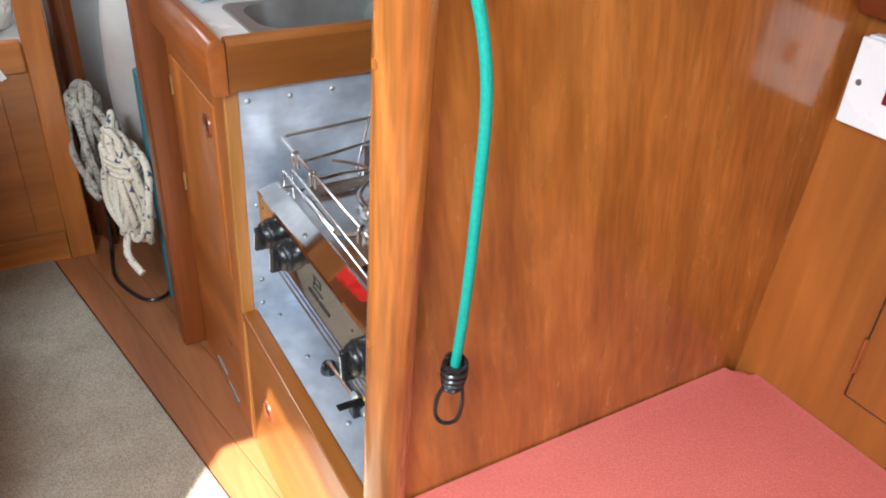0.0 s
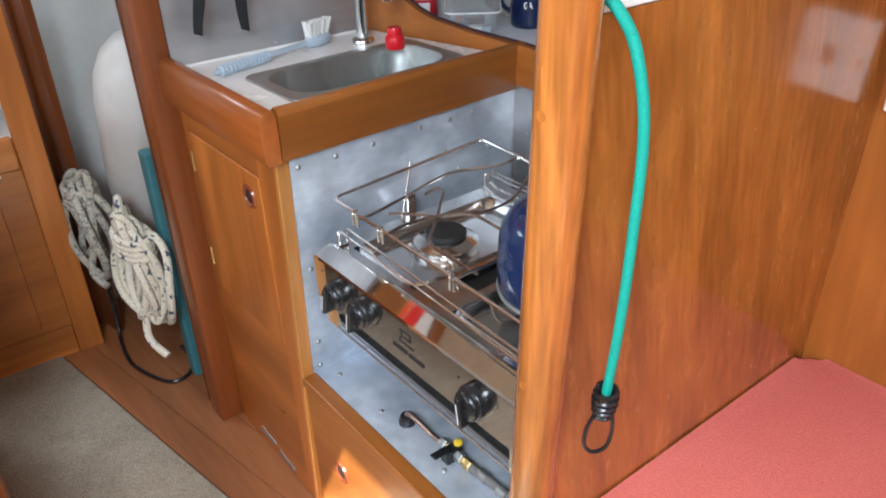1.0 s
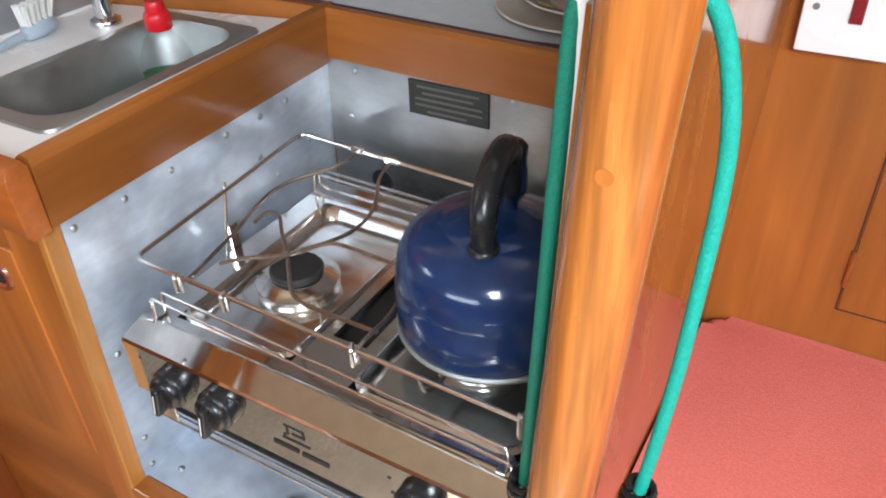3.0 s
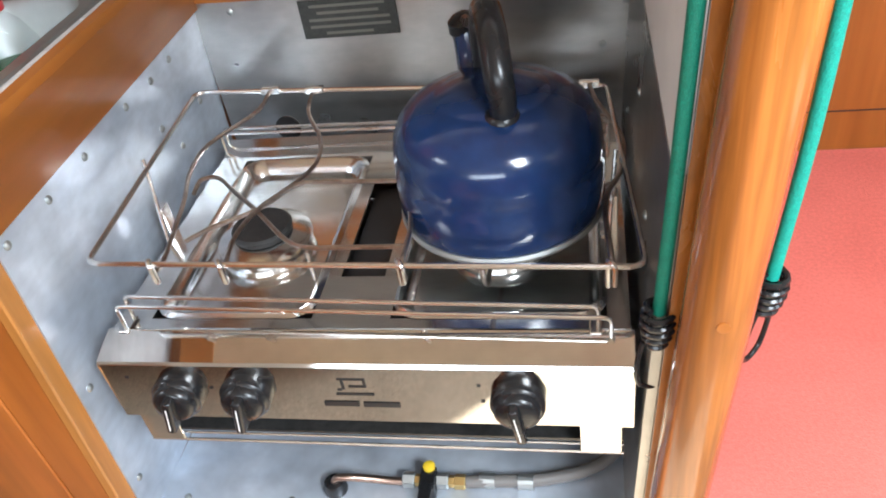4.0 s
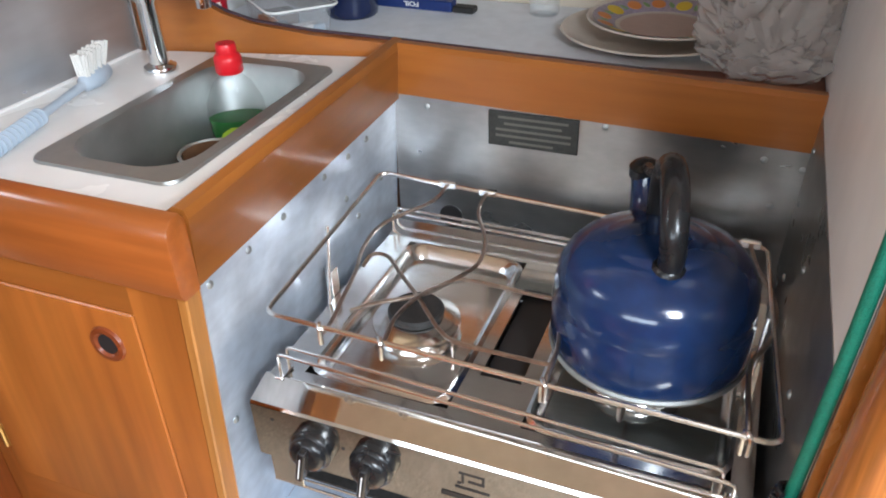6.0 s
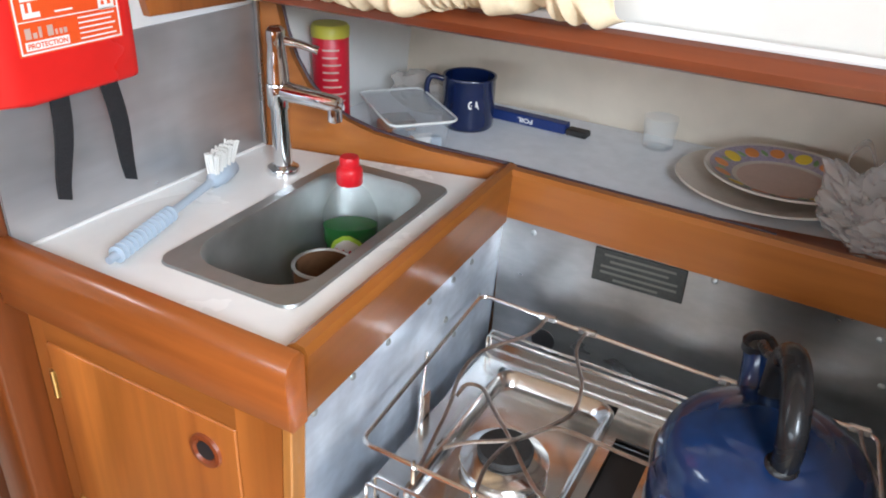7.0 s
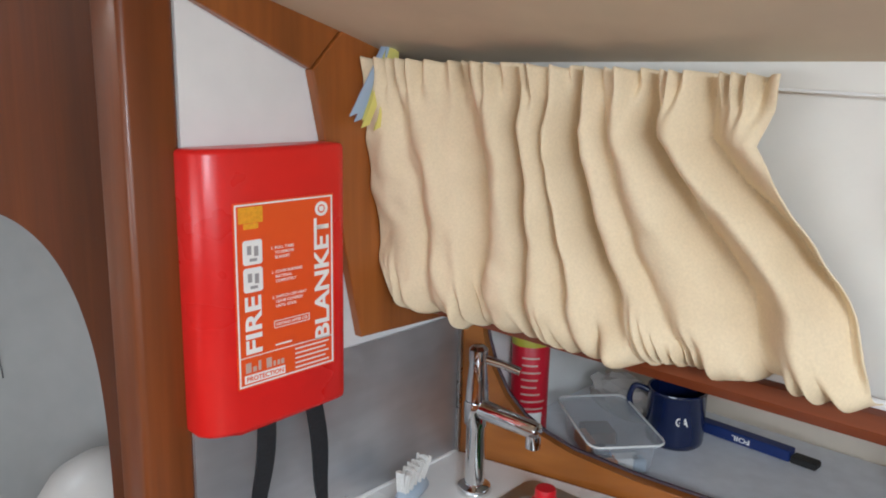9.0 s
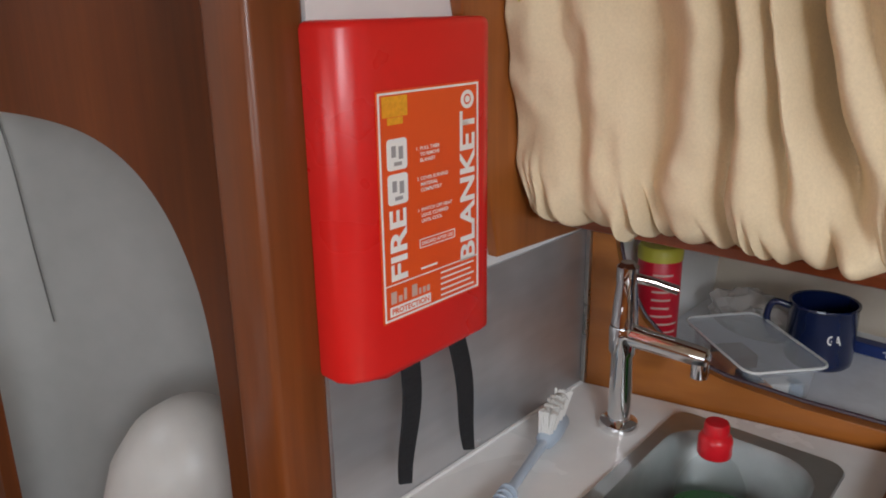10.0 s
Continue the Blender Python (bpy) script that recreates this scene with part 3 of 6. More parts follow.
    bmesh.ops.translate(bm, vec=(0, 0.04, 0), verts=[e for e in r["geom"] if isinstance(e, bmesh.types.BMVert)])
    structure("wall_hull", bm, CREAM, "cream painted hull side behind the shelf", "wall", True)


def build_forward_bulkhead():
    """The bulkhead beside the sink, its corner post, boards and metal splashback."""
    structure("wall_bulkhead_forward", box(-0.365, -0.345, 0.0045, 0.80, 0.0, 1.33), WHITE, "white painted bulkhead beside the sink", "wall")
    structure("trim_post", box(-0.400, -0.3452, -0.046, 0.004, 0.0, 1.40, 0.006, 3), TRIM_V, "reddish varnished corner post from sole to cabin roof", "post", True)
    # board round the white panel: one raked upright and one strip under the roof
    hi = lambda y: ceiling_height(y) + 0.01
    structure("trim_board_upright", prism([(0.206, 0.950), (0.1410, 1.242), (0.186, hi(0.186)), (0.30, hi(0.30)), (0.36, 0.945)], "x", -0.3445, -0.331, 0.002), BOARD, "brown varnished board beside the curtain", "board")
    structure("trim_board_top", prism([(0.001, 1.304), (0.1400, 1.243), (0.185, hi(0.185)), (0.001, hi(0.001))], "x", -0.3445, -0.3325, 0.002), BOARD, "brown varnished board under the cabin roof", "board")
    splash = structure("splashback", box(-0.3445, -0.342, 0.002, 0.387, COUNTER + 0.001, 0.9375), SPLASH, "dull stained aluminium splashback behind the sink", "splashback")
    structure("trim_corner", box(-0.3418, -0.336, 0.381, 0.387, COUNTER + 0.002, 0.95, 0.001), ALU, "aluminium corner strip", "trim")
    # wooden front of the shelf, swept up at its forward end
    o, d = Vector((-0.342, 0.3865)), Vector((0.971, 0.237))
    L = 0.352
    out = [(0.0, 0.735), (L, 0.735), (L, 0.758), (0.24, 0.768)]
    out += [(0.160, 0.780), (0.122, 0.793), (0.092, 0.810), (0.066, 0.836), (0.048, 0.868), (0.036, 0.905), (0.030, 0.935), (0.027, 0.96), (0.0, 0.96)]
    bm = prism(out, "y", 0.0, 0.016, 0.002)
    moved(bm, Matrix.Translation((o.x, o.y, 0)) @ Matrix.Rotation(math.atan2(d.y, d.x), 4, "Z"))
    structure("shelf_front", bm, TEAK_X, "varnished teak shelf front swept up in a curve", "shelf front")
    q = Matrix.Translation((o.x, o.y, 0)) @ Matrix.Rotation(math.atan2(d.y, d.x), 4, "Z")
    edge = [q @ Vector((a, 0.0165, h + 0.001)) for a, h in out[2:-2]]
    structure("trim_shelf_edging", tube(edge, 0.0028, 8), EDGING, "dark plum edging along the swept shelf front", "trim", True)
    structure("shelf", prism([(-0.345, 0.40), (0.0, 0.484), (0.002, 0.475), (0.523, 0.475), (0.523, 0.765), (-0.345, 0.765)], "z", 0.728, 0.742, 0.001), SHELFWHITE, "pale laminate shelf under the side deck", "shelf")


def shelf_edge():
    """The dark board that borders the shelf behind the cooker rail, wider towards the saloon."""
    structure("trim_shelf_edge", prism([(0.002, 0.4715), (0.517, 0.4715), (0.517, 0.540), (0.060, 0.482)], "z", 0.7422, 0.7450, 0.0006, 1), MAHOG_X, "dark varnished board along the shelf edge", "board")


def build_forward_panel():
    """The dark panel with the arch, the locker behind it."""
    # arch outline in panel coordinates: s along the panel, z up
    s_of = lambda x: (-0.385 - x) / 0.985
    arch = [(s_of(-0.436), 0.0)]
    for x, z in ((-0.436, 0.75), (-0.437, 0.84), (-0.440, 0.900), (-0.447, 0.948), (-0.459, 0.985), (-0.478, 1.020), (-0.505, 1.049), (-0.538, 1.069), (-0.580, 1.082), (-0.638, 1.089), (-0.70, 1.091)):
        arch.append((s_of(x), z))
    for x, z in ((-0.77, 1.090), (-0.82, 1.074), (-0.848, 1.03), (-0.846, 0.94), (-0.832, 0.80)):
        arch.append((s_of(x), z))
    arch.append((s_of(-0.832), 0.0))
    arch = [arch[0]] + [(p.x, p.y) for p in smooth_path([(s, z, 0) for s, z in arch[1:-1]], steps=4)] + [arch[-1]]
    outer = [(s_of(-0.90), 0.0), (s_of(-0.90), 1.40), (0.0, 1.40), (0.0, 0.0)]
    bm = prism(arch + outer, "y", 0.0, 0.018, 0.0015, 1)
    m = Matrix(((U.x, -0.176, 0, -0.385), (U.y, 0.985, 0, -0.030), (0, 0, 1, 0), (0, 0, 0, 1)))
    structure("wall_forward_panel", moved(bm, m), MAHOG_V, "dark mahogany panel with an arched locker opening", "panel")
    # locker: curved hull side and a floor
    bm = bmesh.new()
    cols = []
    for i in range(17):
        t = i / 12
        x = -0.375 - 0.62 * t
        cols.append([bm.verts.new((x, 0.44 - 0.50 * t ** 1.4 + 0.10 * min(1, max(0, (z - 0.1)) / 0.9), z)) for z in (-0.02, 0.10, 0.3, 0.6, 1.0, 1.45)])
    for u, v in zip(cols, cols[1:]):
        for k in range(5):
            bm.faces.new((u[k], u[k + 1], v[k + 1], v[k]))
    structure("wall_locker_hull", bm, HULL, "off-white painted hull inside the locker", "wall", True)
    structure("wall_locker_side", box(-0.374, -0.3655, 0.0045, 0.56, 0.0, 1.4), TRIM_V, "reddish wood side of the locker", "wall")
    structure("jamb", moved(box(0.515, 0.565, -0.012, 0.03, 0.0, 1.40, 0.005), m), MAHOG_V, "dark mahogany jamb beside the locker opening", "jamb")


def build_galley_front():
    """The fixed front of the galley under the cooker opening."""
    structure("galley_front_panel", box(-0.0, 0.523, 0.0, 0.018, 0.0, 0.283), TEAK_X, "varnished teak locker front under the cooker", "panel")
    structure("trim_opening_sill", box(-0.012, 0.523, -0.001, 0.024, 0.2835, 0.301, 0.002), TEAK_X, "teak lipping under the cooker opening", "trim")
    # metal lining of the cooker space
    # side and floor take the lit copy, back and far side the dimmed one
    structure("lining_side", moved(box(-0.004, 0.0, 0.02, BACK + 0.006, 0.300, 0.70), LEAN), ALU_LIT, "dull aluminium sheet lining beside the cooker", "metal lining")
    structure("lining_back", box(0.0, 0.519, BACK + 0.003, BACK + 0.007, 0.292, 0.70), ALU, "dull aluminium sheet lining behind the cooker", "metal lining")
    structure("lining_floor", box(-0.010, 0.519, 0.0245, BACK + 0.003, 0.296, 0.300), ALU_LIT, "scratched aluminium sheet under the cooker", "metal lining")
    structure("lining_far_side", moved(box(0.519, 0.5266, 0.007, BACK + 0.007, 0.292, 0.732), Matrix(((1, 0, RAKE, -0.95 * RAKE), (0, 1, -0.012, 0.012 * 0.95), (0, 0, 1, 0), (0, 0, 0, 1)))), ALU, "aluminium sheet on the bulkhead beside the cooker", "metal lining")
    # rail round the cooker
    prof = [(BACK, 0.700), (BACK, 0.760), (BACK + 0.004, 0.766), (BACK + 0.016, 0.766), (BACK + 0.020, 0.760), (BACK + 0.020, 0.700)]
    structure("trim_back_rail", moved(prism(prof, "x", 0.0045, 0.519), Matrix(((1, 0, 0, 0), (0, 1, 0, 0), (-0.024, 0, 1, 0), (0, 0, 0, 1)))), TEAK_X, "varnished teak rail behind the cooker", "rail")
    structure("trim_rail_edging", tube([(0.002, BACK + 0.0213, 0.7650), (0.330, BACK + 0.0213, 0.7570)], 0.0019, 8), EDGING, "dark plum edging behind the cooker rail", "trim", True)
    prof = [(0.004, 0.692), (0.0215, 0.692), (0.0255, 0.758), (0.0225, 0.766), (0.013, 0.768), (0.004, 0.762)]
    structure("trim_side_rail", moved(prism(prof, "y", 0.0045, BACK + 0.02), ASKEW), TEAK_Y, "varnished teak rail along the worktop edge", "rail")


def screws():
    """Round-headed screws in the metal lining, each a part of its sheet."""
    def stud(parent, at, axis):
        bm = lathe([(0.0042, 0), (0.0040, 0.0012), (0.0022, 0.0026), (0, 0.003)], (0, 0, 0), 10)
        rot = {"x": Matrix.Rotation(radians(90), 4, "Y"), "-x": Matrix.Rotation(radians(-90), 4, "Y"), "-y": Matrix.Rotation(radians(90), 4, "X"), "z": Matrix.Identity(4)}[axis]
        part("screw", moved(bm, Matrix.Translation(at) @ rot), SATIN, parent, "", True)
    side, back, floor_, far = (bpy.data.objects[n] for n in ("lining_side", "lining_back", "lining_floor", "lining_far_side"))
    for y, z in ((0.032, 0.672), (0.095, 0.671), (0.161, 0.672), (0.25, 0.674), (0.31, 0.672), (0.36, 0.673), (0.035, 0.50), (0.035, 0.36), (0.034, 0.312), (0.30, 0.62), (0.33, 0.58), (0.40, 0.60)):
        stud(side, LEAN @ Vector((0.0, y, z)), "x")
    for x, z in ((0.047, 0.686), (0.279, 0.688), (0.461, 0.672), (0.503, 0.665), (0.507, 0.615), (0.478, 0.615)):
        stud(back, (x, BACK + 0.003, z), "-y")
    for x, y in ((0.021, 0.052), (0.141, 0.054), (0.40, 0.045), (0.30, 0.052), (0.50, 0.06)):
        stud(floor_, (x, y, 0.300), "z")
    for y, z in ((0.43, 0.70), (0.36, 0.58), (0.42, 0.64), (0.25, 0.66), (0.12, 0.62)):
        stud(far, (0.519 + RAKE * (z - 0.95), y, z), "-x")
    plaque = thing("warning_plaque", "small black engraved plaque screwed to the aluminium", "plaque")
    part("plate", box(0.132, 0.248, BACK + 0.0005, BACK + 0.0028, 0.646, 0.6925, 0.0006, 1), PLAQUE, plaque)
    for i, (a, b) in enumerate(((0.150, 0.240), (0.158, 0.232), (0.147, 0.244), (0.147, 0.244), (0.165, 0.222))):
        z = 0.685 - i * 0.0082
        part("engraved_line", box(a - 0.005, b - 0.005, BACK + 0.0001, BACK + 0.0006, z - 0.0016, z + 0.0016), PLAQUE_INK, plaque)
    # pipe hole in the back sheet, its dark inside drawn as a black disc
    structure("pipe_hole", moved(disc((0, 0, 0), 0.017, 0.0022, "y", 20), Matrix.Translation((0.078, BACK + 0.0032, 0.528))), INK, "dark round pipe hole in the aluminium sheet", "hole")


def build_saloon():
    """The bulkhead end beside the cooker, its pole, the settee space behind."""
    # the bulkhead and its pole are raked: sheared along x and y with height
    rake = Matrix(((1, 0, RAKE, -0.95 * RAKE), (0, 1, -0.012, 0.012 * 0.95), (0, 0, 1, 0), (0, 0, 0, 1)))
    structure("wall_bulkhead_saloon", moved(box(0.527, 0.557, 0.002, 0.80, 0.0, 0.968), rake), BULKHEAD, "varnished teak bulkhead with a figured grain", "wall")
    structure("wall_bulkhead_face", moved(box(0.5195, 0.5267, 0.007, 0.53, 0.7325, 0.9675), rake), WHITE, "white painted galley side of the bulkhead", "wall")
    structure("trim_bulkhead_cap", box(0.520, 0.5585, 0.010, 0.80, 0.9685, 0.976, 0.002), WHITE, "white capping on the bulkhead", "trim")
    bm = lathe([(0.0225, 0.0), (0.0225, 1.55)], (0.5022, -0.0010, 0.0), 32)
    pole = structure("post_pole", moved(bm, Matrix(((1, 0, 0.0590, 0), (0, 1, -0.0117, 0), (0, 0, 1, 0), (0, 0, 0, 1)))), POLE, "round varnished teak pole at the bulkhead end", "pole", True)
    for z in (0.905, 0.645, 0.30):
        bm = lathe([(0.0044, 0.0), (0.0044, 0.0009), (0, 0.0010)], (0, 0, 0), 14)
        part("wood_plug", moved(bm, Matrix.Translation((0.5022 + 0.0590 * z, -0.0010 - 0.0117 * z - 0.0222, z)) @ Matrix.Rotation(radians(90), 4, "X")), TEAK_V, pole)
    structure("wall_settee_back", box(0.530, 2.4, 0.538, 0.562, 0.0, 0.966), TEAK_V, "varnished teak backboard of the settee", "wall")
    prof = [(0.538, 0.892), (0.507, 0.894), (0.498, 0.907), (0.499, 0.927), (0.508, 0.938), (0.538, 0.942)]
    structure("trim_settee_rail", prism(prof, "x", 0.558, 2.4), MAHOG_X, "rounded mahogany rail over the settee back", "rail", True)
    structure("settee_front", box(0.540, 2.2, -0.003, 0.015, 0.0, 0.34), TEAK_X, "varnished teak settee base", "panel")


def close_the_cabin():
    """Plain unseen walls, steps and openings that close the cabin round and behind the camera, coloured for their
    bounced light.
    """
    # far side: wood below, white above, long assumed window for the fill lamp
    structure("wall_far_side_lower", box(-1.9, 2.4, -1.95, -1.90, -0.02, 0.95), TEAK_X, "varnished teak joinery along the far side", "wall")
    structure("wall_far_side_top", box(-1.9, 2.4, -1.95, -1.90, 1.25, 1.45), LINING, "white lined far cabin side", "wall")
    for x0, x1 in ((-1.9, -0.52), (0.82, 2.4)):
        structure("wall_far_side", box(x0, x1, -1.95, -1.90, 0.95, 1.25), LINING, "white lined far cabin side beside the assumed window", "wall")
    # after bulkhead with the companionway
    structure("wall_after", box(2.35, 2.40, -0.40, 0.85, -0.02, 1.70), LINING, "white painted after bulkhead", "wall")
    structure("wall_after", box(2.35, 2.40, -1.95, -1.10, -0.02, 1.70), LINING, "white painted after bulkhead", "wall")
    structure("wall_after", box(2.35, 2.40, -1.10, -0.40, -0.02, 0.70), LINING, "white painted after bulkhead under the companionway", "wall")
    # unseen block, added so the mirror-bright cooker front reflects orange wood
    structure("reflected_teak_block", box(-0.182, 0.142, -1.0, -0.472, 0.0, 0.36, 0.004, 2), TEAK_X, "varnished teak block added out of view for the cooker's reflection", "locker base")
    # deck out of view, added to keep sky light out of the locker
    structure("side_deck_forward", box(-1.9, -0.371, 0.27, 0.86, 1.335, 1.365), LINING, "white lined deck over the forward locker", "ceiling")
    structure("wall_hull_outer", box(-1.9, 2.4, 0.862, 0.90, -0.02, 1.365), HULL, "painted hull side behind the joinery", "wall")
    structure("wall_fore", box(-1.92, -1.87, -1.95, 0.85, -0.02, 1.70), LINING, "white lined fore end of the cabin", "wall")


build_shell()
build_cabin_side()
build_forward_bulkhead()
shelf_edge()
build_forward_panel()
build_galley_front()
screws()
build_saloon()
close_the_cabin()

# ---- galley furniture ----


def finger_ring(parent, x, z, y=0.0):
    prof = [(0.0112, 0.004), (0.0112, -0.0005), (0.0145, -0.0035), (0.0192, -0.003), (0.0205, 0.0)]
    bm = lathe(prof, (0, 0, 0), 28, None, "y", close=False)
    ring = part("finger_ring", moved(bm, Matrix.Translation((x, y, z)) @ Matrix.Rotation(radians(180), 4, "X")), MAHOG_X, parent, "turned wooden finger ring", True)
    # black disc stands for the shade inside the hole
    part("finger_hole", moved(disc((0, 0, 0), 0.0111, 0.001, "y", 24), Matrix.Translation((x, y - 0.0004, z))), INK, ring)


def hinge(parent, x, z, y=0.0, w=0.006, h=0.036):
    hg = part("hinge", box(x - w, x + w, y - 0.002, y + 0.001, z - h / 2, z + h / 2, 0.0006, 1), BRASS, parent, "small brass hinge")
    part("hinge_pin", tube([(x, y - 0.003, z - h / 2), (x, y - 0.003, z + h / 2)], 0.0024, 8), BRASS, hg)


def sink_cabinet():
    cab = thing("sink_cabinet", "varnished teak cabinet under the sink with a closed door", "cabinet")
    # front frame in four pieces round the door opening
    x0, x1, dx0, dx1, dz0, dz1 = -0.3445, -0.012, -0.322, -0.057, 0.338, 0.643
    part("stile", box(x0, dx0 - 0.0015, 0.0, 0.018, 0.0, 0.693), RED_V, cab)
    part("stile", prism([(dx1 + 0.0015, 0.0), (x1 - 0.0235, 0.0), (x1 + 0.0125, 0.689), (dx1 + 0.0015, 0.689)], "y", 0.0, 0.018), RED_V, cab)
    part("top_rail", box(dx0 - 0.0015, dx1 + 0.0015, 0.0, 0.018, dz1 + 0.0015, 0.693), RED_X, cab)
    part("lower_panel", box(dx0 - 0.0015, dx1 + 0.0015, 0.0, 0.018, 0.0, dz0 - 0.0015), RED_X, cab)
    part("lipping", moved(box(x1 + 0.0005, -0.0002, -0.001, 0.020, 0.0, 0.6895, 0.0015, 1), LEAN), TEAK_PALE, cab, "pale lipping along the cooker opening")
    part("back_board", box(x0, -0.0045, 0.50, 0.515, 0.0, 0.727), RED_V, cab)
    part("side_board", moved(box(-0.016, -0.0045, 0.0205, 0.50, 0.0, 0.70), LEAN), RED_V, cab)
    door = part("door", box(dx0, dx1, -0.0015, 0.015, dz0, dz1, 0.0015, 1), RED_V, cab)
    finger_ring(door, -0.098, 0.600, -0.0015)
    hinge(door, dx0, 0.588)
    hinge(door, dx0, 0.400)
    lf = bpy.data.objects["galley_front_panel"]
    finger_ring(lf, 0.088, 0.165, 0.0)
    for x, z in ((-0.213, 0.030), (-0.140, 0.018)):
        part("strap_hinge", moved(box(-0.030, 0.030, -0.003, 0.001, -0.005, 0.005, 0.001, 1), Matrix.Translation((x, 0, z)) @ Matrix.Rotation(radians(3), 4, "Y")), SATIN, cab, "small steel strap hinge")
    # rounded front moulding of the worktop
    prof = [(0.0035, 0.690), (-0.016, 0.690), (-0.0215, 0.697), (-0.0225, 0.748), (-0.020, 0.760), (-0.012, 0.767), (-0.002, 0.767), (0.0035, 0.760)]
    structure("trim_front_moulding", prism(prof, "x", -0.345, 0.0275, 0.002, 2), MOULDING, "rounded orange-red moulding along the worktop front", "moulding", True)


def sink_turn(points):
    """The sink sits a little askew in the worktop."""
    return [(x - 0.030 * (y - 0.23), y + 0.006 * (x + 0.13)) for x, y in points]


def worktop_and_sink():
    # worktop with a cut-out
    hole = sink_turn(round_rect(-0.202, -0.054, 0.083, 0.380, 0.03))
    outer = [(-0.0042, 0.455), (-0.342, 0.384), (-0.342, 0.0035), (-0.0042, 0.0035)]
    bm = bmesh.new()
    N = len(hole)
    # outer loop resampled by angle from the middle of the hole
    cx, cy = -0.12, 0.24
    def edge_hit(a):
        d = Vector((math.cos(a), math.sin(a)))
        best = None
        for i in range(4):
            p, q = Vector(outer[i]), Vector(outer[(i + 1) % 4])
            e = q - p
            den = d.x * e.y - d.y * e.x
            if abs(den) < 1e-9:
                continue
            w = p - Vector((cx, cy))
            t = (w.x * e.y - w.y * e.x) / den
            u = (w.x * d.y - w.y * d.x) / den
            if t > 0 and -1e-6 <= u <= 1 + 1e-6 and (best is None or t < best):
                best = t
        return (cx + d.x * best, cy + d.y * best)
    angs = [math.atan2(y - cy, x - cx) for x, y in hole]
    corners = [math.atan2(y - cy, x - cx) for x, y in outer]
    ring_o = [edge_hit(a) for a in angs]
    for c, p in zip(corners, outer):
        k = min(range(N), key=lambda i: abs(math.atan2(math.sin(angs[i] - c), math.cos(angs[i] - c))))
        ring_o[k] = p
    lv = {}
    for z in (COUNTER - 0.018, COUNTER):
        lv[z] = ([bm.verts.new((x, y, z)) for x, y in hole], [bm.verts.new((x, y, z)) for x, y in ring_o])
        a, b = lv[z]
        for i in range(N):
            bm.faces.new((a[i], a[(i + 1) % N], b[(i + 1) % N], b[i]))
    lo, hi_ = lv[COUNTER - 0.018], lv[COUNTER]
    for w in (0, 1):
        for i in range(N):
            bm.faces.new((lo[w][i], lo[w][(i + 1) % N], hi_[w][(i + 1) % N], hi_[w][i]))
    structure("worktop", bm, LAMINATE, "white laminate worktop round the sink", "worktop")
    structure("trim_sealant", tube([(-0.3405, 0.006, COUNTER + 0.001), (-0.3405, 0.384, COUNTER + 0.001)], 0.0025, 6), WHITE, "white sealant along the splashback", "trim", True)
    sink = thing("sink", "small brushed steel sink set in a white worktop", "sink")
    bm = bmesh.new()
    loops = [((-0.217, -0.041, 0.064, 0.394, 0.018), COUNTER + 0.0005), ((-0.216, -0.042, 0.065, 0.393, 0.018), COUNTER + 0.0035),
             ((-0.202, -0.056, 0.086, 0.374, 0.048), COUNTER + 0.003), ((-0.199, -0.059, 0.090, 0.370, 0.046), COUNTER - 0.004),
             ((-0.193, -0.065, 0.096, 0.364, 0.042), COUNTER - 0.10), ((-0.186, -0.072, 0.103, 0.357, 0.037), COUNTER - 0.122), ((-0.170, -0.086, 0.118, 0.342, 0.03), COUNTER - 0.130)]
    loops = [(sink_turn(round_rect(*q)), z) for q, z in loops]
    vs = [[bm.verts.new((x, y, z)) for x, y in pts] for pts, z in loops]
    for u, v in zip(vs, vs[1:]):
        for i in range(len(u)):
            bm.faces.new((u[i], u[(i + 1) % len(u)], v[(i + 1) % len(u)], v[i]))
    bm.faces.new(vs[-1])
    part("bowl", bm, SATIN, sink, "", True)
    part("drain", lathe([(0.018, 0), (0.018, 0.003), (0.012, 0.002), (0, 0.001)], (-0.130, 0.27, COUNTER - 0.1295), 20), CHROME, sink, "", True)


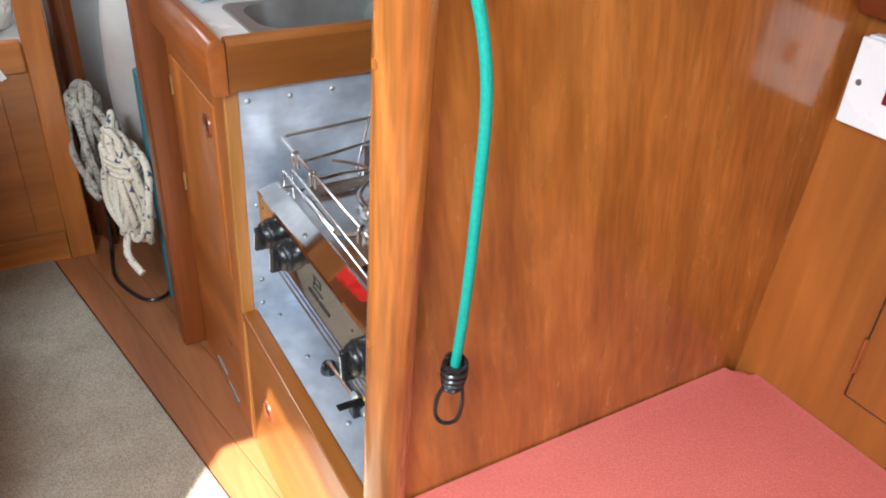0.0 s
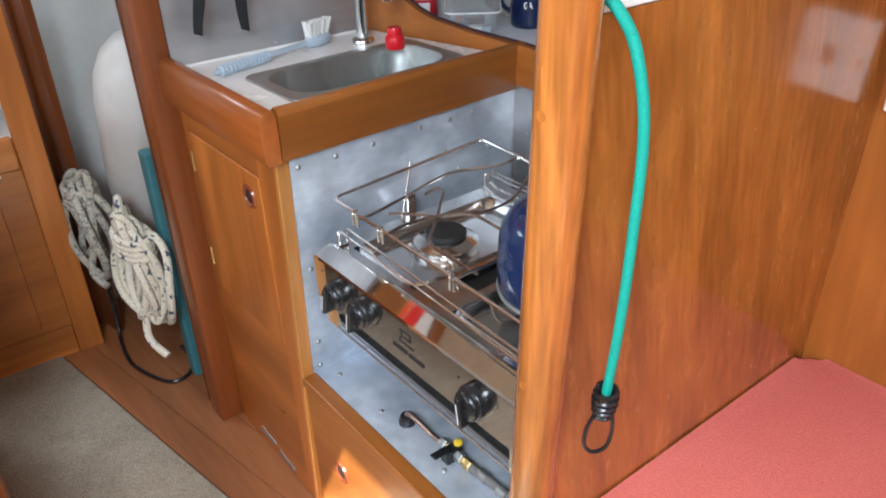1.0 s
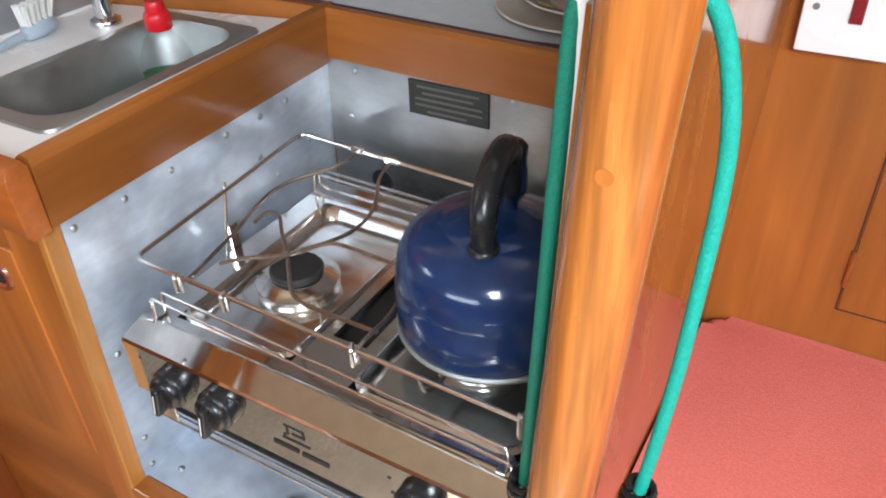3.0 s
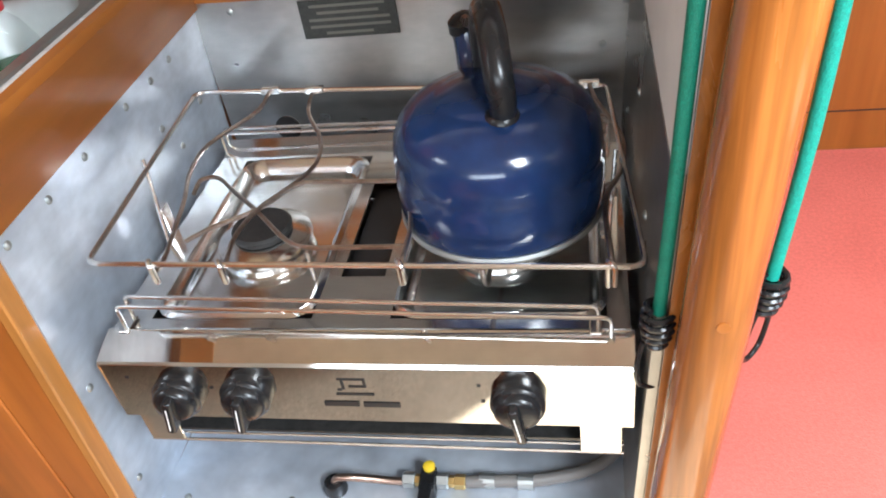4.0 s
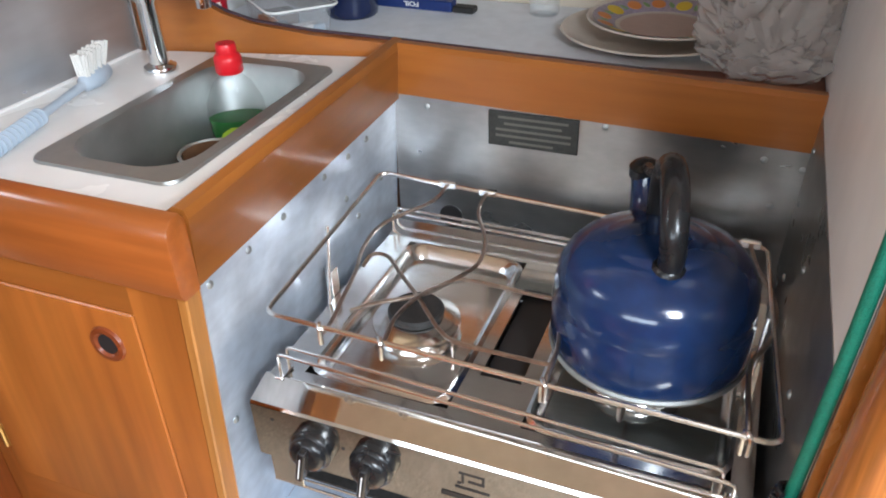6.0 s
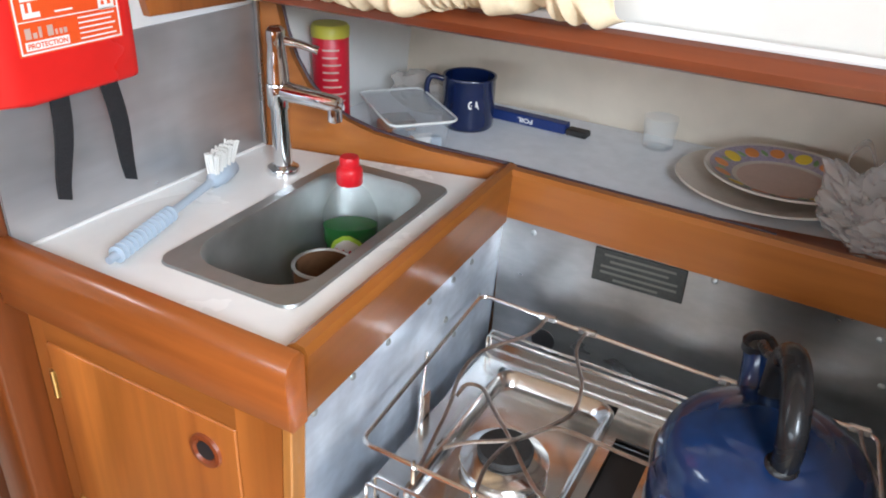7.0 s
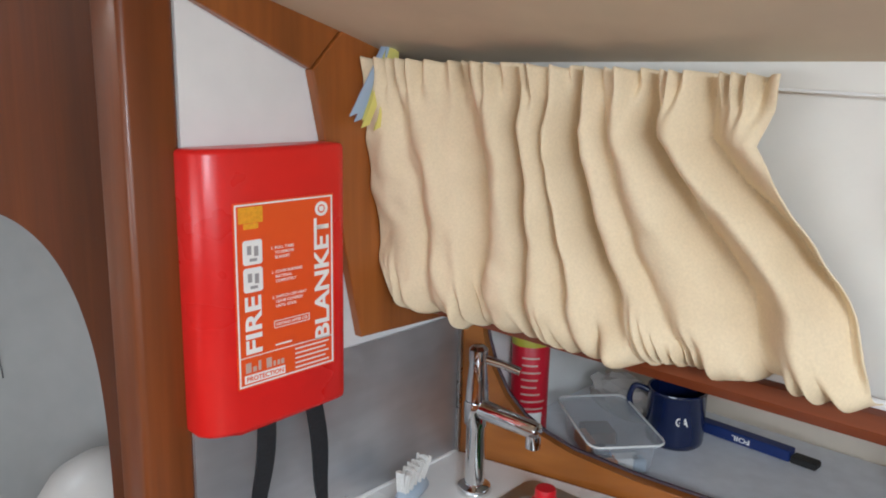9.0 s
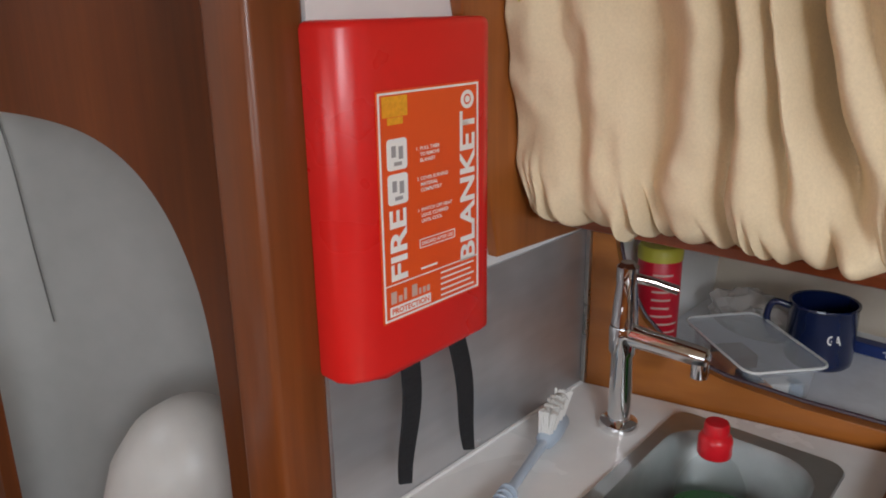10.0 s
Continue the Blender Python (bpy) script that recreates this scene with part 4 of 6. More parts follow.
def tap():
    t = thing("mixer_tap", "chrome single-lever tap standing on the worktop", "tap")
    x, y = -0.256, 0.322
    part("base", lathe([(0.021, 0), (0.0215, 0.003), (0.020, 0.008), (0.0145, 0.011)], (x, y, COUNTER), 28), CHROME, t, "", True)
    part("column", lathe([(0.0120, 0.010), (0.0120, 0.085), (0.0150, 0.090), (0.0155, 0.114), (0.0145, 0.118)], (x, y, COUNTER), 28), CHROME, t, "", True)
    d = Vector((0.999, 0.03, 0)).normalized()
    p = [Vector((x, y, 0.852)) + d * s + Vector((0, 0, h)) for s, h in ((0.006, 0.002), (0.030, 0.001), (0.060, 0.0), (0.082, -0.001), (0.0885, -0.001), (0.0905, -0.001))]
    part("spout", tube(p, 0.0095, 16, radii=[0.0125, 0.0115, 0.0108, 0.0104, 0.0092, 0.0060]), CHROME, t, "", True)
    part("nozzle", lathe([(0.0075, -0.022), (0.0088, -0.021), (0.0088, -0.008), (0.0080, 0.0)], p[3], 20), CHROME, t, "", True)
    cap = part("cap", lathe([(0.0140, 0.119), (0.0128, 0.140), (0.0105, 0.164), (0.0112, 0.168), (0.0112, 0.182), (0.007, 0.1865), (0, 0.187)], (x, y, COUNTER), 28), CHROME, t, "", True)
    d = Vector((0.87, 0.50, 0)).normalized()
    l = [Vector((x, y, 0.915)) + d * s + Vector((0, 0, h)) for s, h in ((0.006, 0.0), (0.028, -0.004), (0.050, -0.011))]
    part("lever", tube(l, 0.004, 10, radii=[0.0056, 0.0048, 0.0052]), CHROME, cap, "", True)


def washing_up():
    b = thing("washing_up_bottle", "clear bottle of green washing-up liquid with a red cap", "bottle")
    cx, cy, z = -0.149, 0.318, COUNTER - 0.129
    def oval(prof, name, m, label=""):
        bm = lathe(prof, (0, 0, 0), 28)
        part(name, moved(bm, Matrix.Translation((cx, cy, z)) @ Matrix.Rotation(radians(35), 4, "Z") @ Matrix.Diagonal((1.0, 0.62, 1, 1))), m, b, label, True)
    oval([(0.030, 0), (0.036, 0.004), (0.037, 0.03), (0.033, 0.055), (0.036, 0.085), (0.034, 0.105), (0.024, 0.128), (0.014, 0.138), (0.013, 0.145)], "body", CLEAR)
    oval([(0.029, 0.002), (0.0345, 0.006), (0.0355, 0.03), (0.0315, 0.055), (0.034, 0.07), (0.0345, 0.085), (0.0, 0.0855)], "liquid", SOAP, "green washing-up liquid")
    def patch(name, half, low, high, gap, m, label="", turn=-98):
        """A domed sticker wrapped on the broad side of the bottle."""
        bm = bmesh.new()
        rows = []
        for k in range(9):
            f = k / 8
            zz = low + (high - low) * f
            wide = half * math.sqrt(max(0.02, 1 - max(0.0, (f - 0.35) / 0.65) ** 2))
            r = 0.0365 + gap - 0.0030 * math.exp(-((zz - 0.055) / 0.016) ** 2)
            rows.append([bm.verts.new((r * math.cos(a), 0.62 * r * math.sin(a), zz)) for a in [radians(turn + wide * (q / 4 - 1)) for q in range(9)]])
        for u, w in zip(rows, rows[1:]):
            for q in range(8):
                bm.faces.new((u[q], u[q + 1], w[q + 1], w[q]))
        part(name, moved(bm, Matrix.Translation((cx, cy, z)) @ Matrix.Rotation(radians(35), 4, "Z")), m, b, label, True)
    patch("label", 44, 0.016, 0.079, 0.0008, LABELGREEN, "lime green domed label")
    patch("label_band", 37, 0.016, 0.073, 0.0014, PRINT, "white field on the label")
    for q in range(4):
        patch("print_bar", 4.5, 0.048 - 0.001 * q, 0.060 - 0.001 * q, 0.0020, CAPRED, "", -119 + 14 * q)
    bm = lathe([(0.0155, 0.141), (0.0165, 0.143), (0.0165, 0.158), (0.0150, 0.162), (0.0122, 0.1645), (0.0122, 0.1725), (0.0110, 0.1760), (0, 0.1770)], (cx, cy, z), 22)
    part("cap", bm, CAPRED, b, "red push-pull cap", True)
    for x, y, r, h in ((-0.112, 0.212, 0.036, 0.088), (-0.112, 0.140, 0.032, 0.074)):
        m = thing("mug", "brown glazed mug standing in the sink", "mug", "mugs in the sink")
        prof = [(r * 0.86, 0.0), (r * 0.97, 0.004), (r, h * 0.5), (r, h - 0.003), (r - 0.001, h), (r - 0.004, h), (r - 0.0045, h * 0.5), (r * 0.82, 0.006), (0, 0.005)]
        part("body", lathe(prof, (x, y, COUNTER - 0.129), 28), BROWNMUG, m, "", True)
        part("rim", tube([(x + (r - 0.002) * math.cos(a), y + (r - 0.002) * math.sin(a), COUNTER - 0.129 + h) for a in [2 * math.pi * k / 28 for k in range(28)]], 0.0022, 6, True), SATIN, m, "pale worn rim", True)
    # brush lying on the worktop, its tufts standing like a fan
    br = thing("dish_brush", "pale blue washing-up brush with white tufts lying on the worktop", "brush")
    a, e = Vector((-0.236, 0.030, COUNTER + 0.010)), Vector((-0.287, 0.228, COUNTER + 0.013))
    d = (e - a).normalized()
    side = d.cross(Vector((0, 0, 1))).normalized()
    part("handle", tube([a, a + d * 0.01, a + d * 0.06, a + d * 0.115, a + d * 0.15, e], 0.006, 10, radii=[0.004, 0.0052, 0.0052, 0.0050, 0.0045, 0.0055]), BRUSHBLUE, br, "", True)
    for i in range(13):
        c = a + d * (0.014 + 0.0080 * i)
        part("grip_ring", tube([c - d * 0.0018, c - d * 0.0010, c + d * 0.0010, c + d * 0.0018], 0.0088, 12, radii=[0.0078, 0.0095, 0.0095, 0.0078]), BRUSHBLUE, br, "", True)
    part("head", tube([e - d * 0.006, e, e + d * 0.022, e + d * 0.046, e + d * 0.052], 0.010, 14, radii=[0.005, 0.0095, 0.0120, 0.0105, 0.005]), BRUSHBLUE, br, "", True)
    random.seed(5)
    for i in range(5):
        bm = bmesh.new()
        for j in range(30):
            root = e + d * (0.003 + 0.0095 * i + random.uniform(-0.0022, 0.0022)) + side * random.uniform(-0.006, 0.006) + Vector((0, 0, 0.008))
            tip = root + Vector((0, 0, 0.027 + random.uniform(-0.0015, 0.0015))) + side * (0.004 + random.uniform(-0.004, 0.004)) + d * (0.0025 * (i - 2) + random.uniform(-0.001, 0.001))
            tube([root, tip], 0.0016, 5, bm=bm)
        part("tuft", bm, BRISTLE, br, "stiff white bristles")


def fire_blanket():
    f = thing("fire_blanket_box", "bright red fire blanket case fixed to the white bulkhead", "fire blanket")
    f.scale, f.location = (1, 1, 0.9346), (0, 0, 0.0676)
    bm = prism([(-0.3445, -0.0035), (-0.326, -0.0045), (-0.315, 0.002), (-0.3075, 0.015), (-0.305, 0.030), (-0.305, 0.150), (-0.3065, 0.158), (-0.312, 0.163), (-0.3445, 0.163)], "z", 0.890, 1.181, 0.006, 3)
    part("case", bm, RED, f, "", True)
    X = -0.3046
    lab = part("label", box(X, X + 0.0006, 0.0285, 0.1435, 0.9385, 1.1285), LABELRED, f, "orange-red printed label with a white border")
    x2 = X + 0.0007
    def flat(name, y0, y1, z0, z1, m=PRINT):
        part(name, box(x2, x2 + 0.0003, y0, y1, z0, z1), m, lab)
    y0, y1, z0, z1, w = 0.0300, 0.1420, 0.9400, 1.1270, 0.0017
    flat("border", y0, y0 + w, z0, z1), flat("border", y1 - w, y1, z0, z1), flat("border", y0 + w, y1 - w, z1 - w, z1), flat("border", y0 + w, y1 - w, z0, z0 + w)
    flat("rule", y0 + w, y1 - w, 0.9705, 0.9715)
    flat("flame_print", 0.034, 0.060, 1.108, 1.124, LABELYELLOW)
    flat("flame_print", 0.039, 0.055, 1.102, 1.1075, LABELYELLOW)
    turn = lambda y, z: Matrix(((0, 0, 1, x2 + 0.0003), (0, -1, 0, y), (1, 0, 0, z), (0, 0, 0, 1)))
    lettering("lettering", "FIRE", 0.060, 0.0180, turn(0.0470, 1.0040), PRINT, lab, "", 0.028)
    lettering("lettering", "BLANKET", 0.134, 0.0185, turn(0.1280, 1.0370), PRINT, lab, "", 0.028)
    for zc in (1.0785, 1.0505):
        pic = part("pictogram", prism([(p[0], p[1]) for p in round_rect(0.0375, 0.0585, zc - 0.0125, zc + 0.0125, 0.003, 3)], "x", x2, x2 + 0.0003), PRINT, lab)
        for a, b, c, d in ((0.042, 0.0465, zc - 0.002, zc + 0.007), (0.0495, 0.054, zc - 0.004, zc + 0.006), (0.0445, 0.0525, zc - 0.009, zc - 0.006)):
            part("print_mark", box(x2 + 0.0004, x2 + 0.0006, a, b, c, d), PICTO, pic)
    # three steps of three short lines, as on the case
    upright = lambda y, z: Matrix(((0, 0, 1, x2 + 0.0003), (1, 0, 0, y), (0, 1, 0, z), (0, 0, 0, 1)))
    for z, number, words in ((1.0795, "1.", ("PULL TABS", "TO REMOVE", "BLANKET")), (1.0545, "2.", ("COVER BURNING", "MATERIAL", "COMPLETELY")), (1.0280, "3.", ("SWITCH OFF HEAT", "LEAVE COVERED", "UNTIL COOL"))):
        lettering("lettering", number, 0.0022, 0.0028, upright(0.0698, z), PRINT, lab, "", 0.02)
        for i, word in enumerate(words):
            wide = 0.0024 * len(word)
            lettering("lettering", word, wide, 0.0030, upright(0.0727 + wide / 2, z - 0.0049 * i), PRINT, lab, "", 0.02)
    for a, b, c, d in ((0.070, 0.112, 1.0020, 1.0027), (0.070, 0.112, 0.9948, 0.9955), (0.070, 0.0707, 0.9956, 1.0019), (0.1113, 0.112, 0.9956, 1.0019)):
        flat("frame_line", a, b, c, d)
    lettering("lettering", "DISCARD AFTER USE", 0.0370, 0.0030, upright(0.0910, 0.99875), PRINT, lab, "", 0.02)
    flat("text_bar", 0.071, 0.090, 0.9758, 0.9775)
    flat("maker_mark", 0.0355, 0.0815, 0.9435, 0.9520)
    for a, b in ((0.0370, 0.0430), (0.0450, 0.0490), (0.0510, 0.0540), (0.0600, 0.0660), (0.0680, 0.0705), (0.0725, 0.0755), (0.0770, 0.0805)):
        flat("maker_mark", a, b, 0.9545, 0.9600 + (0.005 if a in (0.0370, 0.0510, 0.0600) else 0.0), PLATE_ROSE)
    lettering("lettering", "PROTECTION", 0.0420, 0.0052, Matrix.Translation((0.0002, 0, 0)) @ upright(0.0585, 0.94775), LABELRED, lab, "", 0.03)
    for i in range(5):
        flat("text_bar", 0.094, 0.136 - 0.004 * (i % 2), 0.9655 - i * 0.0052, 0.9670 - i * 0.0052)
    bm = lathe([(0.0045, 0.0), (0.0045, 0.0003), (0.0078, 0.0003), (0.0078, 0.0)], (x2, 0.1285, 1.1135), 28, None, "x", close=False)
    part("seal_mark", bm, PRINT, lab)
    part("seal_middle", moved(disc((0, 0, 0), 0.003, 0.0003, "x", 14), Matrix.Translation((x2, 0.1285, 1.1135))), PRINT, lab)
    # two pull straps
    for y, z_end, lean in ((0.0640, 0.790, -0.026), (0.1225, 0.783, -0.003)):
        bm = bmesh.new()
        rows = []
        for i in range(11):
            t = i / 10
            z = 0.8895 + (z_end - 0.8895) * t
            wd = 0.0105 * (1 - 0.35 * t ** 3)
            xx = -0.312 + 0.003 * math.sin(5 * t) + 0.019 * t
            yy = y + lean * t
            rows.append([bm.verts.new((xx + e * 0.0012, yy + s * wd, z - (0.006 if s > 0 and i == 10 else 0))) for s, e in ((-1, -1), (1, -1), (1, 1), (-1, 1))])
        for u, v in zip(rows, rows[1:]):
            for k in range(4):
                bm.faces.new((u[k], u[(k + 1) % 4], v[(k + 1) % 4], v[k]))
        bm.faces.new(rows[0]), bm.faces.new(rows[-1])
        part("pull_strap", bm, STRAP, f, "black webbing pull strap")


def cooker():
    c = thing("gas_cooker", "polished stainless two-burner gas hob with a wire pan rack", "cooker")
    c.scale, c.location = (0.978, 0.985, 1.0), (0.0, 0.0, 0.006)
    x0, x1, y0, y1 = 0.030, 0.505, 0.030, 0.383
    # casing: front, sides, back
    fr = part("front_panel", prism([(y0 + 0.004, 0.461), (y0, 0.463), (y0 - 0.001, 0.5315), (y0 + 0.006, 0.5305), (y0 + 0.006, 0.461)], "x", x0, x1, 0.0008, 1), MIRROR, c, "mirror-bright front panel with worn print")
    part("top_strip", prism([(y0 - 0.001, 0.532), (y0 + 0.001, 0.535), (y0 + 0.032, 0.5445), (y0 + 0.035, 0.5435), (y0 + 0.035, 0.541), (y0 + 0.006, 0.531)], "x", x0, x1, 0.0006, 1), MIRROR, c, "mirror-bright steel strip along the front")
    part("side_panel", box(x0 + 0.002, x0 + 0.004, y0 + 0.0065, y1, 0.461, 0.532), STEEL, c)
    part("side_panel", box(x1 - 0.004, x1 - 0.002, y0 + 0.0065, y1, 0.461, 0.532), STEEL, c)
    part("back_panel", box(x0 + 0.004, x1 - 0.004, y1 - 0.003, y1, 0.461, 0.532), STEEL, c)
    # shade of the gap is put into the colour of tray and back
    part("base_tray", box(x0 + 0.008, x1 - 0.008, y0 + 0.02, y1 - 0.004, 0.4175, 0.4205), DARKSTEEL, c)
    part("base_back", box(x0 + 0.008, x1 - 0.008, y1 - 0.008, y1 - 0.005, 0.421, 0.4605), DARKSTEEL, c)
    for xa, xb in ((x0 + 0.006, x0 + 0.042), (x1 - 0.046, x1 - 0.010)):
        part("bracket", box(xa, xb, y0 + 0.008, y0 + 0.0105, 0.4175, 0.4605, 0.0004, 1), STEEL, c)
    part("lower_lip", tube([(x0 + 0.006, y0 + 0.009, 0.4175), (x1 - 0.008, y0 + 0.009, 0.4165)], 0.0016, 6), WIRE, c)
    part("lower_lip", tube([(x0 + 0.006, y0 + 0.013, 0.423), (x1 - 0.008, y0 + 0.013, 0.4225)], 0.0013, 6), WIRE, c)
    # hob plate with two pressed trays and a slot between
    TOP = 0.5425
    bm = bmesh.new()
    def quadstrip(a, b):
        for i in range(len(a)):
            bm.faces.new((a[i], a[(i + 1) % len(a)], b[(i + 1) % len(a)], b[i]))
    def tray(tx0, tx1, ty0, ty1, depth):
        n = 5
        spec = ((round_rect(tx0 - 0.006, tx1 + 0.006, ty0 - 0.006, ty1 + 0.006, 0.024, n), TOP), (round_rect(tx0 - 0.002, tx1 + 0.002, ty0 - 0.002, ty1 + 0.002, 0.022, n), TOP + 0.003),
                (round_rect(tx0 + 0.002, tx1 - 0.002, ty0 + 0.002, ty1 - 0.002, 0.020, n), TOP + 0.001), (round_rect(tx0 + 0.009, tx1 - 0.009, ty0 + 0.009, ty1 - 0.009, 0.018, n), TOP - depth))
        L = [[bm.verts.new((x, y, z)) for x, y in pts] for pts, z in spec]
        for u, v in zip(L, L[1:]):
            quadstrip(u, v)
        bm.faces.new(L[-1])
        return L[0]
    t1 = tray(0.072, 0.218, 0.084, 0.342, 0.012)
    t2 = tray(0.302, 0.478, 0.084, 0.342, 0.012)
    part("hob_tray", bm, STEEL, c, "pressed stainless drip trays", True)
    plate_pieces = ((x0 + 0.003, 0.0665, y0 + 0.0355, y1), (0.2235, 0.2375, y0 + 0.0355, y1), (0.2805, 0.2965, y0 + 0.0355, y1), (0.4835, x1 - 0.003, y0 + 0.0355, y1), (0.0665, 0.2235, y0 + 0.0355, 0.0785), (0.0665, 0.2235, 0.3475, y1), (0.2965, 0.4835, y0 + 0.0355, 0.0785), (0.2965, 0.4835, 0.3475, y1), (0.2375, 0.2805, y0 + 0.0355, 0.135), (0.2375, 0.2805, 0.295, y1))
    for a, b, p, q in plate_pieces:
        part("hob_plate", box(a, b, p, q, TOP - 0.0035, TOP - 0.0005), STEEL, c)
    # black fill paints the shade down in the slot
    part("slot", box(0.2376, 0.2804, 0.1351, 0.2949, TOP - 0.020, TOP - 0.012), INK, c, "dark slot between the trays")
    part("back_ledge", prism([(y1 - 0.030, 0.5415), (y1 - 0.002, 0.552), (y1 + 0.001, 0.551), (y1 + 0.001, 0.530), (y1 - 0.0005, 0.530), (y1 - 0.003, 0.549), (y1 - 0.029, 0.5405)], "x", x0 + 0.003, x1 - 0.003), STEEL, c)
    # burners
    for bx, by in ((0.141, 0.196), (0.384, 0.196)):
        zb = TOP - 0.012
        b = part("burner", lathe([(0.048, 0), (0.047, 0.005), (0.041, 0.006), (0.043, 0.009), (0.0495, 0.012), (0.049, 0.014), (0.034, 0.020), (0.024, 0.021)], (bx, by, zb), 36), STEEL, c, "bright aluminium burner", True)
        part("burner_cap", lathe([(0.024, 0.0205), (0.0310, 0.0215), (0.0315, 0.027), (0.029, 0.0295), (0, 0.030)], (bx, by, zb), 36), IRON, b, "black burner cap", True)
    part("ignition_pin", tube([(0.196, 0.165, TOP - 0.012), (0.196, 0.165, TOP + 0.006)], 0.0022, 8), WIRE, c)
    # low fiddle bars, front and back
    for yy, xa, xb in ((0.063, 0.045, 0.486), (0.076, 0.047, 0.476)):
        part("fiddle_bar", tube(corner_path([(xa, yy + 0.004, TOP), (xa, yy + 0.004, 0.568), (xb, yy - 0.006, 0.563), (xb, yy - 0.006, TOP)], 0.006), 0.0019, 8), WIRE, c, "", True)
    for yy in (0.362, 0.374):
        part("fiddle_bar", tube(corner_path([(0.036, yy, TOP), (0.036, yy, 0.572), (0.492, yy, 0.566), (0.492, yy, TOP)], 0.006), 0.0019, 8), WIRE, c, "", True)
    for xx in (0.048, 0.474):
        part("clip", box(xx - 0.005, xx + 0.005, 0.058, 0.080, TOP, TOP + 0.003, 0.0008, 1), STEEL, c)
    # swinging rack
    rk = part("pan_rack", tube(corner_path([(0.0375, 0.069, 0.616), (0.0215, 0.367, 0.624), (0.490, 0.367, 0.606), (0.513, 0.069, 0.605)], 0.014, True, 5), 0.0026, 8, True), WIRE, c, "wire pan rack", True)
    def rod(points, r=0.0023, m=HEATED):
        part("rack_wire", tube(smooth_path(points, steps=6), r, 7), m, rk, "", True)
    # pan holder over the bare burner: crossing wires
    rod([(0.112, 0.368, 0.620), (0.104, 0.335, 0.612), (0.066, 0.278, 0.606), (0.063, 0.232, 0.602), (0.078, 0.180, 0.602), (0.088, 0.130, 0.601), (0.096, 0.090, 0.601), (0.097, 0.0725, 0.603)])
    rod([(0.164, 0.368, 0.618), (0.163, 0.340, 0.606), (0.189, 0.290, 0.600), (0.197, 0.242, 0.600), (0.184, 0.206, 0.600), (0.160, 0.165, 0.600), (0.152, 0.125, 0.600), (0.157, 0.090, 0.601), (0.161, 0.0725, 0.603)])
    rod([(0.070, 0.212, 0.588), (0.074, 0.229, 0.594), (0.093, 0.230, 0.595), (0.120, 0.204, 0.595), (0.156, 0.170, 0.595), (0.198, 0.126, 0.595), (0.222, 0.113, 0.595), (0.255, 0.112, 0.595), (0.315, 0.112, 0.595)])
    rod([(0.102, 0.122, 0.597), (0.120, 0.142, 0.597), (0.148, 0.162, 0.597), (0.166, 0.177, 0.598), (0.183, 0.200, 0.600), (0.205, 0.209, 0.600), (0.275, 0.206, 0.600), (0.305, 0.206, 0.600)])
    # pan holder round the kettle
    rod([(0.318, 0.078, 0.586), (0.318, 0.081, 0.604), (0.316, 0.130, 0.602), (0.308, 0.165, 0.601), (0.290, 0.215, 0.601), (0.290, 0.270, 0.602), (0.330, 0.340, 0.606), (0.335, 0.368, 0.612)])
    rod([(0.486, 0.076, 0.590), (0.487, 0.080, 0.604), (0.484, 0.160, 0.602), (0.500, 0.210, 0.602), (0.502, 0.265, 0.603), (0.480, 0.330, 0.606), (0.472, 0.368, 0.607)])
    rod([(0.290, 0.225, 0.580), (0.330, 0.215, 0.565), (0.384, 0.212, 0.5635), (0.445, 0.215, 0.565), (0.500, 0.225, 0.580)], 0.0021)
    rod([(0.384, 0.075, 0.600), (0.384, 0.100, 0.5660), (0.384, 0.212, 0.5635), (0.384, 0.305, 0.5655), (0.384, 0.345, 0.590), (0.384, 0.368, 0.608)], 0.0021)
    for x, zz in ((0.114, 0.6215), (0.166, 0.6190), (0.335, 0.6130), (0.472, 0.6075)):
        part("rack_clip", box(x - 0.011, x + 0.011, 0.3635, 0.3705, zz - 0.0045, zz + 0.004, 0.001, 1), STEEL, rk)
    for x, zz in ((0.098, 0.6145), (0.162, 0.6135), (0.318, 0.6105), (0.486, 0.6065)):
        part("rack_hook", tube(corner_path([(x - 0.002, 0.0725, zz - 0.024), (x - 0.002, 0.0725, zz + 0.003), (x + 0.003, 0.064, zz + 0.003), (x + 0.003, 0.064, zz - 0.016)], 0.004), 0.0024, 7), WIRE, rk, "", True)
    for x, yy, zt in ((0.026, 0.218, 0.622), (0.495, 0.218, 0.611)):
        s = 1 if x < 0.2 else -1
        part("rack_arm", tube(smooth_path([(x, yy, zt + 0.006), (x + 0.003 * s, yy - 0.012, 0.585), (x + 0.008 * s, yy - 0.030, 0.530)], steps=4), 0.0022, 7), WIRE, rk, "", True)
        part("rack_bolt", box(x + 0.002 * s - 0.004, x + 0.002 * s + 0.004, yy - 0.014, yy + 0.002, 0.535, 0.575, 0.001, 1), STEEL, rk)
    # knobs: round skirt with a raised pointer grip
    for kx, kz, turn in ((0.100, 0.4985, 12), (0.167, 0.5005, 10), (0.409, 0.4975, -8)):
        k = part("knob", lathe([(0.0232, 0.0), (0.0234, 0.009), (0.0224, 0.0105), (0.0205, 0.0120), (0.0196, 0.0165), (0.0165, 0.0200), (0.0110, 0.0215), (0, 0.0220)], (0, 0, 0), 32, None, "y"), BLACK, c, "glossy black control knob", True)
        k.data.transform(Matrix.Translation((kx, y0 - 0.0005, kz)))
        bm = box(-0.0046, 0.0046, -0.0300, -0.012, -0.0245, 0.0165, 0.0030, 3)
